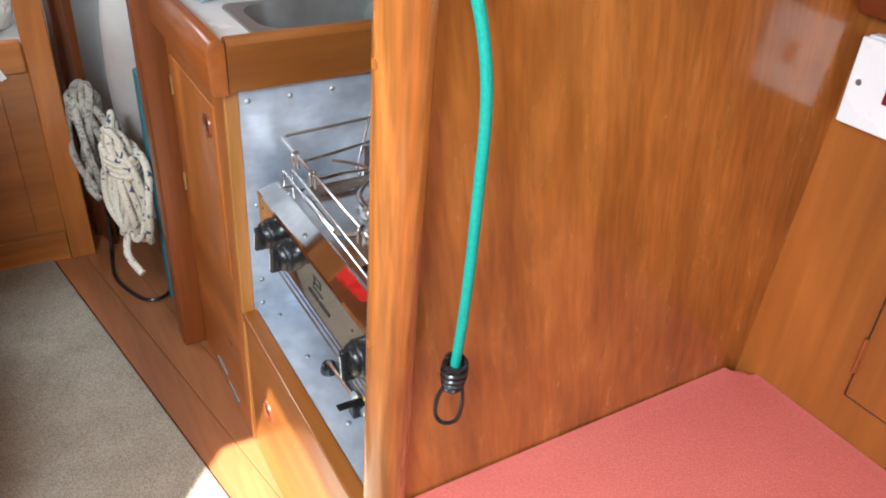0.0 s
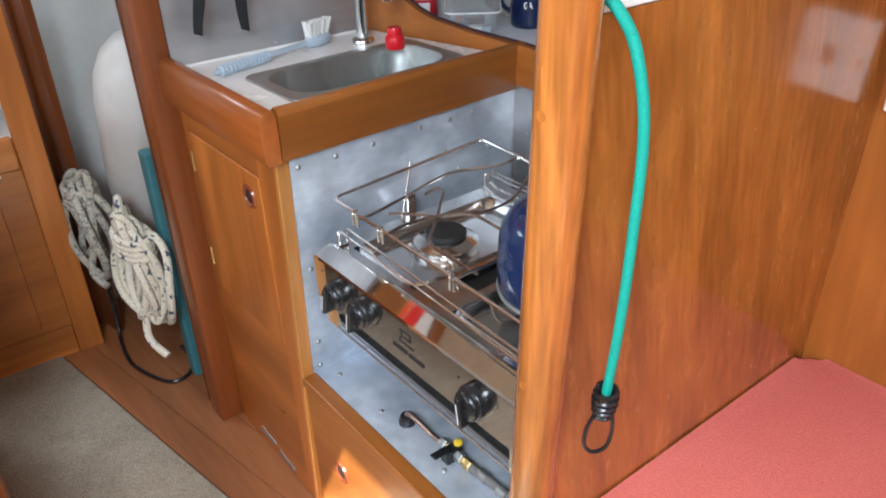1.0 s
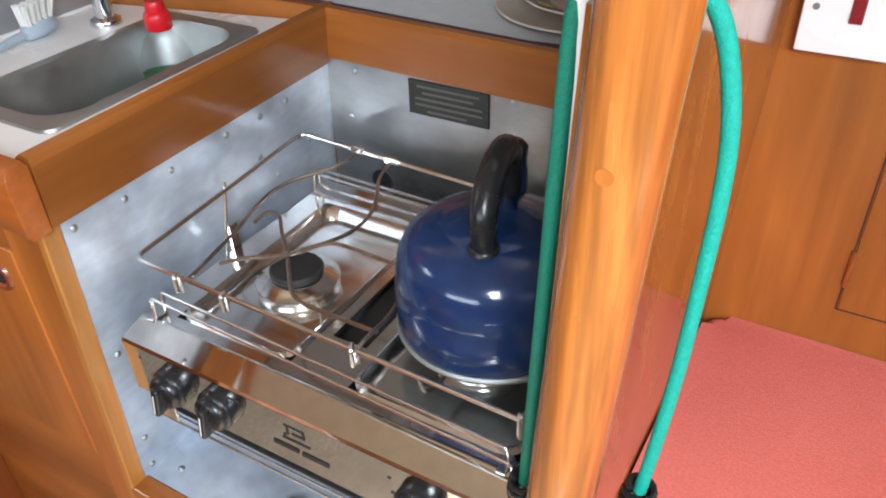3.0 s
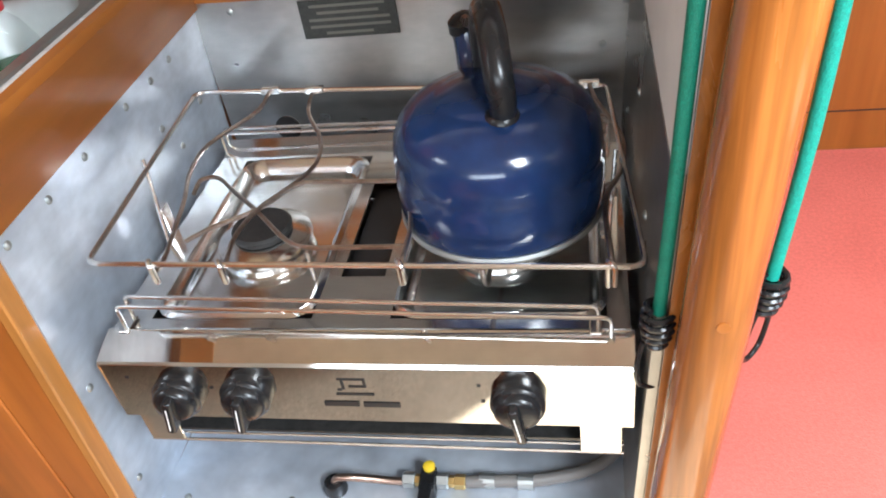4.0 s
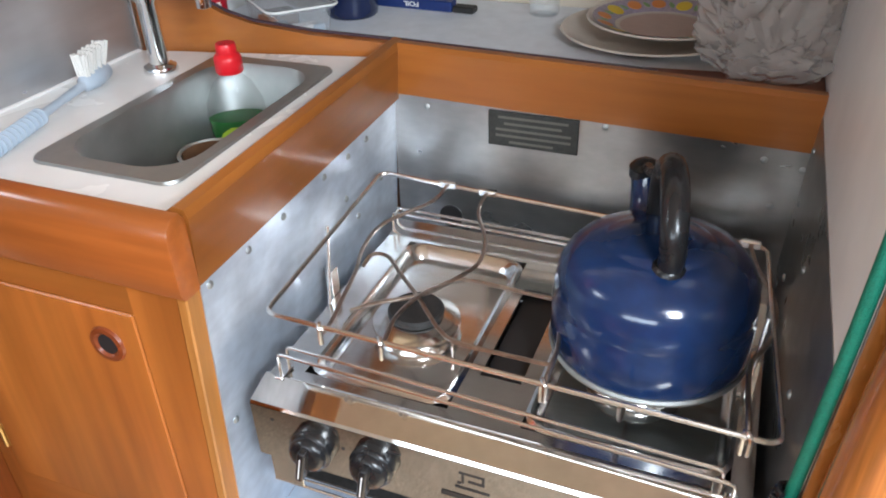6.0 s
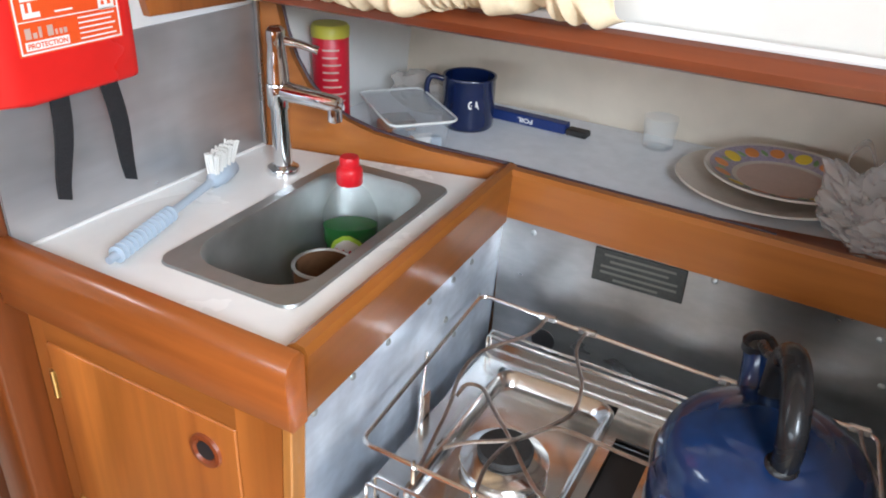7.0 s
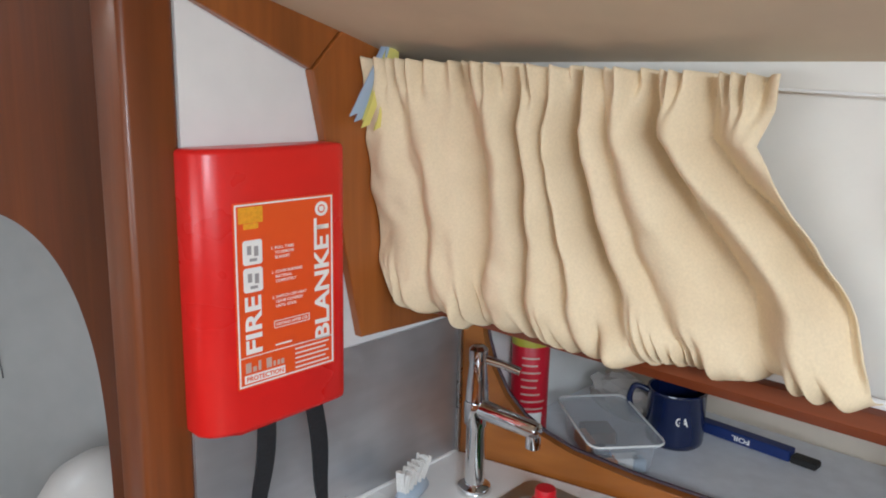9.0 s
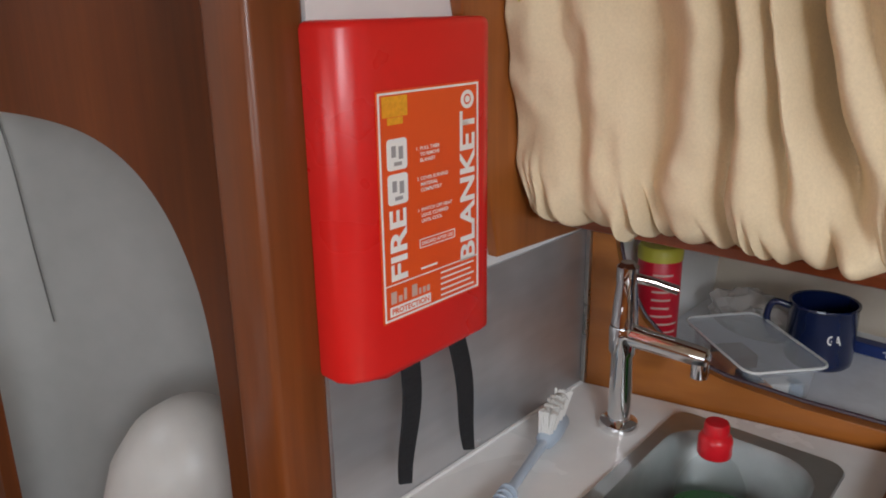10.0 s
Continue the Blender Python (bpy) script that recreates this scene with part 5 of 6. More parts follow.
        part("grip", moved(bm, Matrix.Translation((kx, y0, kz)) @ Matrix.Rotation(radians(turn), 4, "Y")), BLACK, k, "", True)
        part("pointer", moved(box(-0.0005, 0.0005, -0.0306, -0.0299, -0.0190, 0.0090), Matrix.Translation((kx, y0, kz)) @ Matrix.Rotation(radians(turn), 4, "Y")), PRINT, k)
    yf = y0 - 0.0014
    def mark(name, a, b, p, q, m=INK):
        part(name, box(a, b, yf, yf + 0.0006, p, q), m, fr)
    # maker's sign as plain shapes, print as bars
    mark("maker_sign", 0.254, 0.279, 0.5175, 0.5195), mark("maker_sign", 0.2565, 0.259, 0.506, 0.517), mark("maker_sign", 0.2765, 0.279, 0.511, 0.517), mark("maker_sign", 0.263, 0.279, 0.5085, 0.5105), mark("maker_sign", 0.252, 0.256, 0.504, 0.506)
    mark("print_bar", 0.250, 0.284, 0.4985, 0.5005), mark("print_bar", 0.236, 0.268, 0.484, 0.4895), mark("print_bar", 0.272, 0.305, 0.4835, 0.489)
    for a, z in ((0.054, 0.517), (0.377, 0.513), (0.379, 0.4935), (0.133, 0.505)):
        mark("print_dot", a - 0.0016, a + 0.0016, z - 0.0012, z + 0.0012)
    mark("print_bar", 0.182, 0.196, 0.5185, 0.5205)


def kettle():
    k = thing("kettle", "glossy cobalt blue enamel kettle standing on the cooker rack", "kettle")
    cx, cy, z = 0.3800, 0.2060, 0.5755
    k.scale, k.location = (1.026,) * 3, Vector((cx, cy, z)) * -0.026
    part("foot", lathe([(0.0, 0.0), (0.088, 0.0), (0.0925, 0.002), (0.0935, 0.005), (0.092, 0.008), (0.089, 0.008)], (cx, cy, z), 64), SATIN, k, "dull metal foot rim", True)
    body = [(0.0900, 0.007), (0.0918, 0.012), (0.0926, 0.030), (0.0922, 0.050), (0.0908, 0.0540), (0.0915, 0.0575), (0.0908, 0.070), (0.0885, 0.082), (0.0835, 0.093), (0.0750, 0.1025), (0.063, 0.1090), (0.050, 0.1128), (0.047, 0.1133), (0.0455, 0.1146), (0.027, 0.1165), (0.0, 0.1175)]
    part("body", lathe(body, (cx, cy, z), 72, close=False), ENAMEL, k, "", True)
    # spout at the back with a black whistle
    sp = part("spout", tube(smooth_path([(cx - 0.02, cy + 0.064, z + 0.074), (cx - 0.025, cy + 0.088, z + 0.102), (cx - 0.030, cy + 0.098, z + 0.128)], steps=5), 0.016, 16, radii=[0.024, 0.022, 0.020, 0.0185, 0.017, 0.0165, 0.016, 0.0155, 0.015, 0.015, 0.015]), ENAMEL, k, "", True)
    part("whistle", lathe([(0.016, 0.0), (0.0165, 0.010), (0.012, 0.015), (0.006, 0.018), (0, 0.0185)], (cx - 0.031, cy + 0.099, z + 0.125), 20), BLACK, sp, "black whistle cap", True)
    # arched handle, front to back
    pts = [(cx + 0.012, cy - 0.040, z + 0.108), (cx + 0.014, cy - 0.045, z + 0.126), (cx + 0.012, cy - 0.042, z + 0.150), (cx + 0.007, cy - 0.018, z + 0.172), (cx - 0.001, cy + 0.022, z + 0.175), (cx - 0.008, cy + 0.046, z + 0.156), (cx - 0.010, cy + 0.052, z + 0.130), (cx - 0.010, cy + 0.052, z + 0.102)]
    path = smooth_path(pts, steps=6)
    rad = [0.0105 + 0.0018 * math.sin(math.pi * i / (len(path) - 1)) for i in range(len(path))]
    rad[0] = rad[1] = 0.013
    h = part("handle", tube(path, 0.011, 14, radii=rad), BLACK, k, "black plastic handle", True)
    part("handle_mount", lathe([(0.015, 0.0), (0.014, 0.004), (0.012, 0.006)], (cx + 0.012, cy - 0.041, z + 0.1105), 18), BLACK, h, "", True)
    part("trigger", tube(smooth_path([(cx - 0.014, cy + 0.042, z + 0.158), (cx - 0.022, cy + 0.062, z + 0.148), (cx - 0.028, cy + 0.084, z + 0.142)], steps=4), 0.005, 8), BLACK, h, "", True)


def gas_line():
    g = thing("gas_pipe", "copper gas pipe with a valve and grey hose under the cooker", "gas pipe", at=(0.013, -0.010, 0.008))
    part("grommet", lathe([(0.013, 0), (0.013, 0.006), (0.010, 0.014), (0.006, 0.016)], (0.174, 0.080, 0.292), 18), BLACK, g, "black rubber grommet", True)
    part("pipe", tube(smooth_path([(0.174, 0.080, 0.300), (0.178, 0.079, 0.312), (0.192, 0.079, 0.316), (0.215, 0.083, 0.309), (0.235, 0.085, 0.304), (0.255, 0.085, 0.304)], steps=6), 0.0042, 10), COPPER, g, "", True)
    for a, b, r in ((0.249, 0.262, 0.0085), (0.262, 0.268, 0.0065), (0.285, 0.298, 0.0085), (0.298, 0.304, 0.0065), (0.304, 0.316, 0.0080)):
        part("nut", moved(lathe([(r * 0.9, a), (r, a + 0.001), (r, b - 0.001), (r * 0.9, b)], (0, 0, 0), 6, None, "x"), Matrix.Translation((0, 0.087, 0.304))), BRASS if r < 0.0081 else SATIN, g)
    v = part("valve", box(0.2685, 0.285, 0.070, 0.098, 0.2925, 0.3145, 0.002, 2), BLACK, g, "black gas valve")
    part("lever", box(0.2705, 0.2835, 0.050, 0.078, 0.314, 0.318, 0.0015, 1), BLACK, v)
    part("lever_cap", lathe([(0.0065, 0), (0.0065, 0.003), (0.005, 0.004), (0, 0.004)], (0.277, 0.096, 0.3145), 20), YELLOW, v, "yellow valve cap", True)
    part("hose", tube(smooth_path([(0.316, 0.087, 0.304), (0.345, 0.090, 0.303), (0.400, 0.096, 0.302), (0.450, 0.112, 0.305), (0.480, 0.145, 0.315), (0.485, 0.20, 0.34), (0.47, 0.26, 0.39)], steps=6), 0.0068, 10), RUBBER, g, "grey rubber hose", True)
    for x in (0.338, 0.378):
        part("hose_clip", moved(lathe([(0.0082, -0.008), (0.0082, 0.008)], (0, 0, 0), 14, None, "x"), Matrix.Translation((x, 0.0905, 0.3028))), SATIN, g)


# ---- shelf things ----
SHELF = 0.742


def shelf_things():
    can = thing("drink_tin", "tall red tin with a yellow-green lid standing on the shelf", "tin")
    cx, cy, r, h = -0.3060, 0.497, 0.0265, 0.157
    part("body", lathe([(r - 0.001, 0), (r, 0.002), (r, h - 0.018), (r - 0.001, h - 0.016)], (cx, cy, SHELF), 32), CANRED, can, "red printed label", True)
    part("lid", lathe([(r + 0.001, h - 0.017), (r + 0.0012, h - 0.004), (r - 0.002, h), (0, h)], (cx, cy, SHELF), 32), CANLID, can, "yellow-green lid", True)
    random.seed(4)
    for i in range(9):
        zz = SHELF + h - 0.034 - i * 0.0105
        a0, a1 = radians(-80), radians(-80 + random.uniform(45, 80))
        bm = bmesh.new()
        rows = [[bm.verts.new((cx + (r + 0.0004) * math.cos(a), cy + (r + 0.0004) * math.sin(a), z)) for z in (zz, zz + 0.0026)] for a in [a0 + (a1 - a0) * k / 6 for k in range(7)]]
        for u, v in zip(rows, rows[1:]):
            bm.faces.new((u[0], v[0], v[1], u[1]))
        part("text_bar", bm, PLATE_ROSE, can)
    bm = bmesh.new()
    rows = [[bm.verts.new((cx + (r + 0.0005) * math.cos(a), cy + (r + 0.0005) * math.sin(a), z)) for z in (SHELF + 0.01, SHELF + 0.045)] for a in [radians(-60 + 8 * k) for k in range(7)]]
    for u, v in zip(rows, rows[1:]):
        bm.faces.new((u[0], v[0], v[1], u[1]))
    part("white_patch", bm, PRINT, can, "white printed patch")

    tub = thing("storage_tub", "shallow clear plastic tub with a cloudy lid", "plastic tub")
    m = Matrix.Translation((-0.196, 0.529, SHELF)) @ Matrix.Rotation(radians(-40), 4, "Z") @ Matrix.Diagonal((1.08, 0.86, 0.93, 1))
    bm = bmesh.new()
    loops = [(round_rect(-0.062, 0.062, -0.045, 0.045, 0.012, 4), 0.0), (round_rect(-0.068, 0.068, -0.051, 0.051, 0.014, 4), 0.046), (round_rect(-0.072, 0.072, -0.055, 0.055, 0.015, 4), 0.047), (round_rect(-0.072, 0.072, -0.055, 0.055, 0.015, 4), 0.049),
             (round_rect(-0.066, 0.066, -0.049, 0.049, 0.013, 4), 0.047), (round_rect(-0.060, 0.060, -0.043, 0.043, 0.011, 4), 0.0015)]
    vs = [[bm.verts.new((x, y, z)) for x, y in p] for p, z in loops]
    for u, v in zip(vs, vs[1:]):
        for i in range(len(u)):
            bm.faces.new((u[i], u[(i + 1) % len(u)], v[(i + 1) % len(u)], v[i]))
    bm.faces.new(vs[0]), bm.faces.new(vs[-1])
    part("base", moved(bm, m), FROST, tub, "", True)
    part("lid", moved(prism(round_rect(-0.075, 0.075, -0.058, 0.058, 0.016, 5), "z", 0.0492, 0.0545, 0.0015, 2), m), LID, tub, "cloudy lid")
    part("lid_rim", moved(tube([(x, y, 0.0530) for x, y in round_rect(-0.0755, 0.0755, -0.0585, 0.0585, 0.016, 5)], 0.0017, 6, True), m), SWITCH, tub, "pale lid rim", True)
    for x, y, a, b, mm in ((0.03, -0.02, 0.02, 0.012, MUGBLUE), (-0.01, -0.03, 0.025, 0.01, PLATE_ORANGE), (0.045, 0.01, 0.01, 0.02, PRINT), (-0.035, 0.0, 0.02, 0.025, BROWNMUG), (0.049, -0.022, 0.009, 0.016, PLATE_ORANGE), (0.050, 0.028, 0.008, 0.010, BRUSHBLUE)):
        part("packet", moved(box(x - a, x + a, y - b, y + b, 0.003, 0.022, 0.002, 1), m), mm, tub)

    wrap = thing("polythene_wrap", "pale crumpled polythene packet behind the tub", "packet")
    bm = bmesh.new()
    bmesh.ops.create_icosphere(bm, subdivisions=3, radius=1.0)
    for v in bm.verts:
        n = 1 + 0.30 * noise.noise(v.co * 2.6) + 0.10 * noise.noise(v.co * 7)
        v.co = Vector((v.co.x * 0.065 * n, v.co.y * 0.030 * n, max(0.0, (v.co.z + 0.9)) * 0.032 * n))
    part("sheet", moved(bm, Matrix.Translation((-0.235, 0.655, SHELF))), BAG, wrap)

    mug = thing("enamel_mug", "navy blue enamel mug with white print on the shelf", "mug")
    cx, cy, r, h = -0.149, 0.634, 0.0400, 0.080
    prof = [(0, 0), (r - 0.004, 0.0), (r - 0.001, 0.003), (r, 0.010), (r, h - 0.004), (r + 0.0015, h - 0.002), (r + 0.001, h), (r - 0.002, h - 0.001), (r - 0.0025, h * 0.5), (r - 0.004, 0.004), (0, 0.003)]
    part("body", lathe(prof, (cx, cy, SHELF), 40), MUGBLUE, mug, "", True)
    a = radians(205)
    d = Vector((math.cos(a), math.sin(a), 0))
    c = Vector((cx, cy, SHELF))
    part("handle", tube(smooth_path([c + d * (r - 0.002) + Vector((0, 0, 0.070)), c + d * (r + 0.018) + Vector((0, 0, 0.074)), c + d * (r + 0.025) + Vector((0, 0, 0.055)), c + d * (r + 0.017) + Vector((0, 0, 0.032)), c + d * (r - 0.002) + Vector((0, 0, 0.022))], steps=6), 0.0045, 10), MUGBLUE, mug, "", True)
    ang = radians(-52)
    out = Vector((math.cos(ang), math.sin(ang), 0))
    face = Matrix(((-out.y, 0, out.x, cx + out.x * (r - 0.0002)), (out.x, 0, out.y, cy + out.y * (r - 0.0002)), (0, 1, 0, SHELF + 0.044), (0, 0, 0, 1)))
    lettering("lettering", "GA", 0.0170, 0.0125, face, PRINT, mug, "white printed letters", 0.03)

    foil = thing("foil_carton", "long navy blue carton of kitchen foil lying on the shelf", "carton")
    m = Matrix.Translation((-0.055, 0.694, SHELF)) @ Matrix.Rotation(radians(-3), 4, "Z")
    part("carton", moved(box(-0.085, 0.050, -0.010, 0.010, 0.0, 0.016, 0.0015, 1), m), FOILBLUE, foil)
    part("end", moved(box(0.0505, 0.085, -0.010, 0.010, 0.0, 0.010, 0.002, 1), m), IRON, foil, "crushed dark carton end")
    lettering("lettering", "FOIL", 0.026, 0.0075, m @ Matrix.Translation((-0.018, -0.0105, 0.0080)) @ Matrix.Rotation(radians(180), 4, "Y") @ Matrix.Rotation(radians(90), 4, "X"), PRINT, foil, "white letters upside down", 0.03)

    gl = thing("drinking_glass", "small clear drinking glass on the shelf", "glass")
    part("glass", lathe([(0, 0.0), (0.020, 0.0), (0.0225, 0.002), (0.0255, 0.046), (0.0245, 0.046), (0.0215, 0.005), (0, 0.004)], (0.129, 0.716, SHELF), 28), THINGLASS, gl, "", True)

    # plates, one on another
    for i, (px, py, pr, z) in enumerate(((0.296, 0.632, 0.118, 0.001), (0.312, 0.634, 0.100, 0.0165))):
        p = thing("plate", "plain cream melamine plate under another plate" if i == 0 else "melamine plate with a band of orange fruit and a rose middle", "plate", "plates on the shelf")
        prof = [(0, 0.0), (pr * 0.58, 0.0), (pr * 0.62, 0.002), (pr * 0.97, 0.013), (pr, 0.0145), (pr * 0.985, 0.0165), (pr * 0.62, 0.0045), (pr * 0.58, 0.003), (0, 0.003)]
        part("dish", lathe(prof, (px, py, SHELF + z), 56), PLATE, p, "", True)
        if i == 1:
            part("rim_band", lathe([(pr * 0.92, 0.0155), (pr * 0.925, 0.0160), (pr * 0.63, 0.0056), (pr * 0.625, 0.0049)], (px, py, SHELF + z), 56, close=False), PLATE_BLUE, p, "lilac band of leaves", True)
            part("middle", lathe([(pr * 0.56, 0.0031), (pr * 0.56, 0.0036), (0, 0.0036)], (px, py, SHELF + z), 48), PLATE_ROSE, p, "rose middle")
            random.seed(8)
            for k in range(14):
                a = 2 * math.pi * k / 14
                rr, hh = pr * 0.78, 0.0108
                q = Matrix.Translation((px + rr * math.cos(a), py + rr * math.sin(a), SHELF + z + hh)) @ Matrix.Rotation(a, 4, "Z") @ Matrix.Rotation(radians(-18), 4, "Y")
                part("fruit_print", moved(lathe([(0.0115 + random.uniform(-0.002, 0.002), 0.0), (0.010, 0.0007), (0, 0.0008)], (0, 0, 0), 10), q), PLATE_ORANGE if k % 3 else YELLOW, p)
                q2 = Matrix.Translation((px + rr * 1.02 * math.cos(a + 0.22), py + rr * 1.02 * math.sin(a + 0.22), SHELF + z + hh + 0.0002)) @ Matrix.Rotation(a + 0.5, 4, "Z") @ Matrix.Rotation(radians(-15), 4, "Y") @ Matrix.Diagonal((1.4, 0.6, 1, 1))
                part("leaf_print", moved(lathe([(0.007, 0.0), (0.006, 0.0006), (0, 0.0007)], (0, 0, 0), 8), q2), PLATE_GREEN, p)

    bag = thing("plastic_bag", "crumpled clear polythene bag lying beside the plates", "bag")
    bm = bmesh.new()
    bmesh.ops.create_icosphere(bm, subdivisions=5, radius=1.0)
    for v in bm.verts:
        u = v.co.copy()
        n = 1 + 0.45 * noise.noise(u * 2.1 + Vector((3, 1, 0))) + 0.34 * abs(noise.noise(u * 4.0)) - 0.20 * abs(noise.noise(u * 9.0))
        v.co = Vector((u.x * 0.075 * n, u.y * 0.055 * n, max(0.0, u.z + 0.75) * 0.052 * n))
    part("sheet", moved(bm, Matrix.Translation((0.440, 0.535, SHELF + 0.001))), BAG, bag, "", True)
    # two limp handle loops standing up from the bag
    for hx, hy, lean in ((0.405, 0.545, -0.012), (0.440, 0.540, 0.006)):
        loop = smooth_path([(hx - 0.016, hy, SHELF + 0.055), (hx - 0.014 + lean, hy - 0.004, SHELF + 0.095), (hx + lean, hy, SHELF + 0.116), (hx + 0.014 + lean, hy + 0.006, SHELF + 0.092), (hx + 0.016, hy + 0.004, SHELF + 0.055)], steps=5)
        bm = bmesh.new()
        rows = [[bm.verts.new(p + Vector((0.0, s * (0.008 + 0.002 * math.sin(k)), 0.0015 * s)) + Vector((e, 0, e))) for s, e in ((-1, 0), (1, 0), (1, 0.0008), (-1, 0.0008))] for k, p in enumerate(loop)]
        for u, w in zip(rows, rows[1:]):
            for q in range(4):
                bm.faces.new((u[q], u[(q + 1) % 4], w[(q + 1) % 4], w[q]))
        part("handle", bm, BAG, bag)


# ---- cabin side things ----


def curtain():
    c = thing("curtain", "short beige linen curtain gathered on a wire over the cabin side", "curtain")
    NU, NV = 260, 70
    xl = [-0.327, -0.3295, -0.3295, -0.3285, -0.326, -0.318]
    xr = [0.100, 0.096, 0.085, 0.097, 0.111, 0.126, 0.140, 0.151, 0.160, 0.168, 0.175]
    def lerp(a, v):
        f = v * (len(a) - 1)
        i = min(int(f), len(a) - 2)
        return a[i] + (a[i + 1] - a[i]) * (f - i)
    bm = bmesh.new()
    grid = []
    creases = ((0.115, 0.034, 0.26), (0.285, 0.050, 0.85), (0.430, 0.022, 0.80), (0.520, 0.014, 0.60), (0.590, 0.024, 1.15), (0.665, 0.022, 0.55), (0.775, 0.036, 0.95), (0.905, 0.032, 0.70))
    for j in range(NV + 1):
        v = j / NV
        row = []
        for i in range(NU + 1):
            u = i / NU
            wide = lerp(xr, v) - lerp(xl, v)
            x = lerp(xl, v) + (xr[0] - xl[0]) * u + (wide - xr[0] + xl[0]) * u ** 2.2
            z0 = 1.256 - 0.014 * u
            z1 = 0.979 + 0.018 * u - 0.012 * math.sin(math.pi * min(1, u * 1.3))
            z = z0 + (z1 - z0) * v
            # soft hanging folds; the creases lean towards the after end and wander
            s = u - 0.30 * (v - 0.25) * max(0.0, u - 0.45) + 0.016 * math.sin(5 * v + 9 * u) + 0.014 * noise.noise(Vector((u * 5, v * 4, 2.0)))
            f = sum(a * math.exp(-abs((s - p) / w) ** 1.5) * (0.75 + 0.5 * noise.noise(Vector((p * 40, v * 2.5, 7.0)))) for p, w, a in creases)
            body = math.sin(math.pi * min(1, max(0, 0.10 + 0.86 * v))) ** 0.6
            y = coaming_y(z) - 0.070 + 0.072 * min(1.15, f) * (0.20 + 0.80 * body) - 0.007 * math.sin(math.pi * v)
            top = math.exp(-(v / 0.10) ** 2)
            low = math.exp(-((1 - v) / (0.11 + 0.07 * noise.noise(Vector((u * 13, 7.0, 1.0))))) ** 2)
            # gathers of uneven width, pinched at the hem and puffed above it
            ph = 62 * u + 15 * noise.noise(Vector((u * 7, 0.0, 3.0)))
            g = abs(math.sin(ph)) ** 0.8 * (0.55 + 0.9 * abs(noise.noise(Vector((u * 17, 2.0, 6.0)))))
            gt = 0.5 + 0.5 * math.sin(165 * u + 5 * noise.noise(Vector((u * 14, 1.0, 3.0))))
            y += 0.012 * top - 0.019 * gt * top * (0.9 + 0.4 * noise.noise(Vector((u * 12, 4.0, 1.0))))
            y += 0.012 * low - 0.040 * g * low * (0.8 + 0.6 * noise.noise(Vector((u * 11, v * 3, 9.0))))
            y -= 0.012 * math.exp(-((v - 0.84) / 0.11) ** 2)
            y -= 0.0045 * math.sin(2 * math.pi * (9.5 * s + 1.1 * noise.noise(Vector((u * 4, v * 1.2, 8.0))))) * (1 - top) * (1 - 0.7 * low) * min(1.0, 0.25 + 1.6 * u)
            y -= 0.005 * noise.noise(Vector((u * 7, v * 3, 0.3))) + 0.0034 * noise.noise(Vector((u * 24, v * 13, 1.3)))
            hem = max(0.0, v - 0.90) / 0.10
            y += 0.030 * hem ** 2 * (0.6 + 0.4 * g)
            z += 0.010 * hem ** 2
            z -= 0.010 * g * low + 0.006 * noise.noise(Vector((u * 9, 5.0, 2.0))) * low - 0.0025 * (gt - 0.5) * (1 if v < 0.02 else 0)
            row.append(bm.verts.new((x + 0.007 * noise.noise(Vector((u * 6, v * 6, 5.0))) * body + 0.002 * math.sin(2 * ph) * low, y, z)))
        grid.append(row)
    for a, b in zip(grid, grid[1:]):
        for i in range(NU):
            bm.faces.new((a[i], a[i + 1], b[i + 1], b[i]))
    ob = part("cloth", bm, CURTAIN, c, "", True)
    mod = ob.modifiers.new("thickness", "SOLIDIFY")
    mod.thickness = 0.0012
    r = thing("ribbon_bunch", "bunch of yellow and pale blue ribbon tied at the curtain end", "ribbon")
    random.seed(3)
    for k in range(8):
        dy, dz = random.uniform(-0.016, 0.012), random.uniform(-0.012, 0.008)
        a = Vector((-0.320 + 0.003 * k * 0.4, 0.230 + 0.004 * (k % 3), 1.272))
        pts = smooth_path([a, a + Vector((0.006, -0.012 + dy * 0.4, -0.018)), a + Vector((0.008, -0.022 + dy, -0.050 + dz)), a + Vector((0.006, -0.030 + dy * 1.5, -0.078 + dz))], steps=4)
        bm = bmesh.new()
        rows = [[bm.verts.new(p + Vector((0.0004, s * 0.0055, 0.0015 * s))) for s in (-1, 1)] + [bm.verts.new(p + Vector((-0.0008, s * 0.0055, 0.0015 * s))) for s in (1, -1)] for p in pts]
        for u, w in zip(rows, rows[1:]):
            for q in range(4):
                bm.faces.new((u[q], u[(q + 1) % 4], w[(q + 1) % 4], w[q]))
        part("ribbon", bm, RIBBON if k % 3 else RIBBON_BLUE, r)


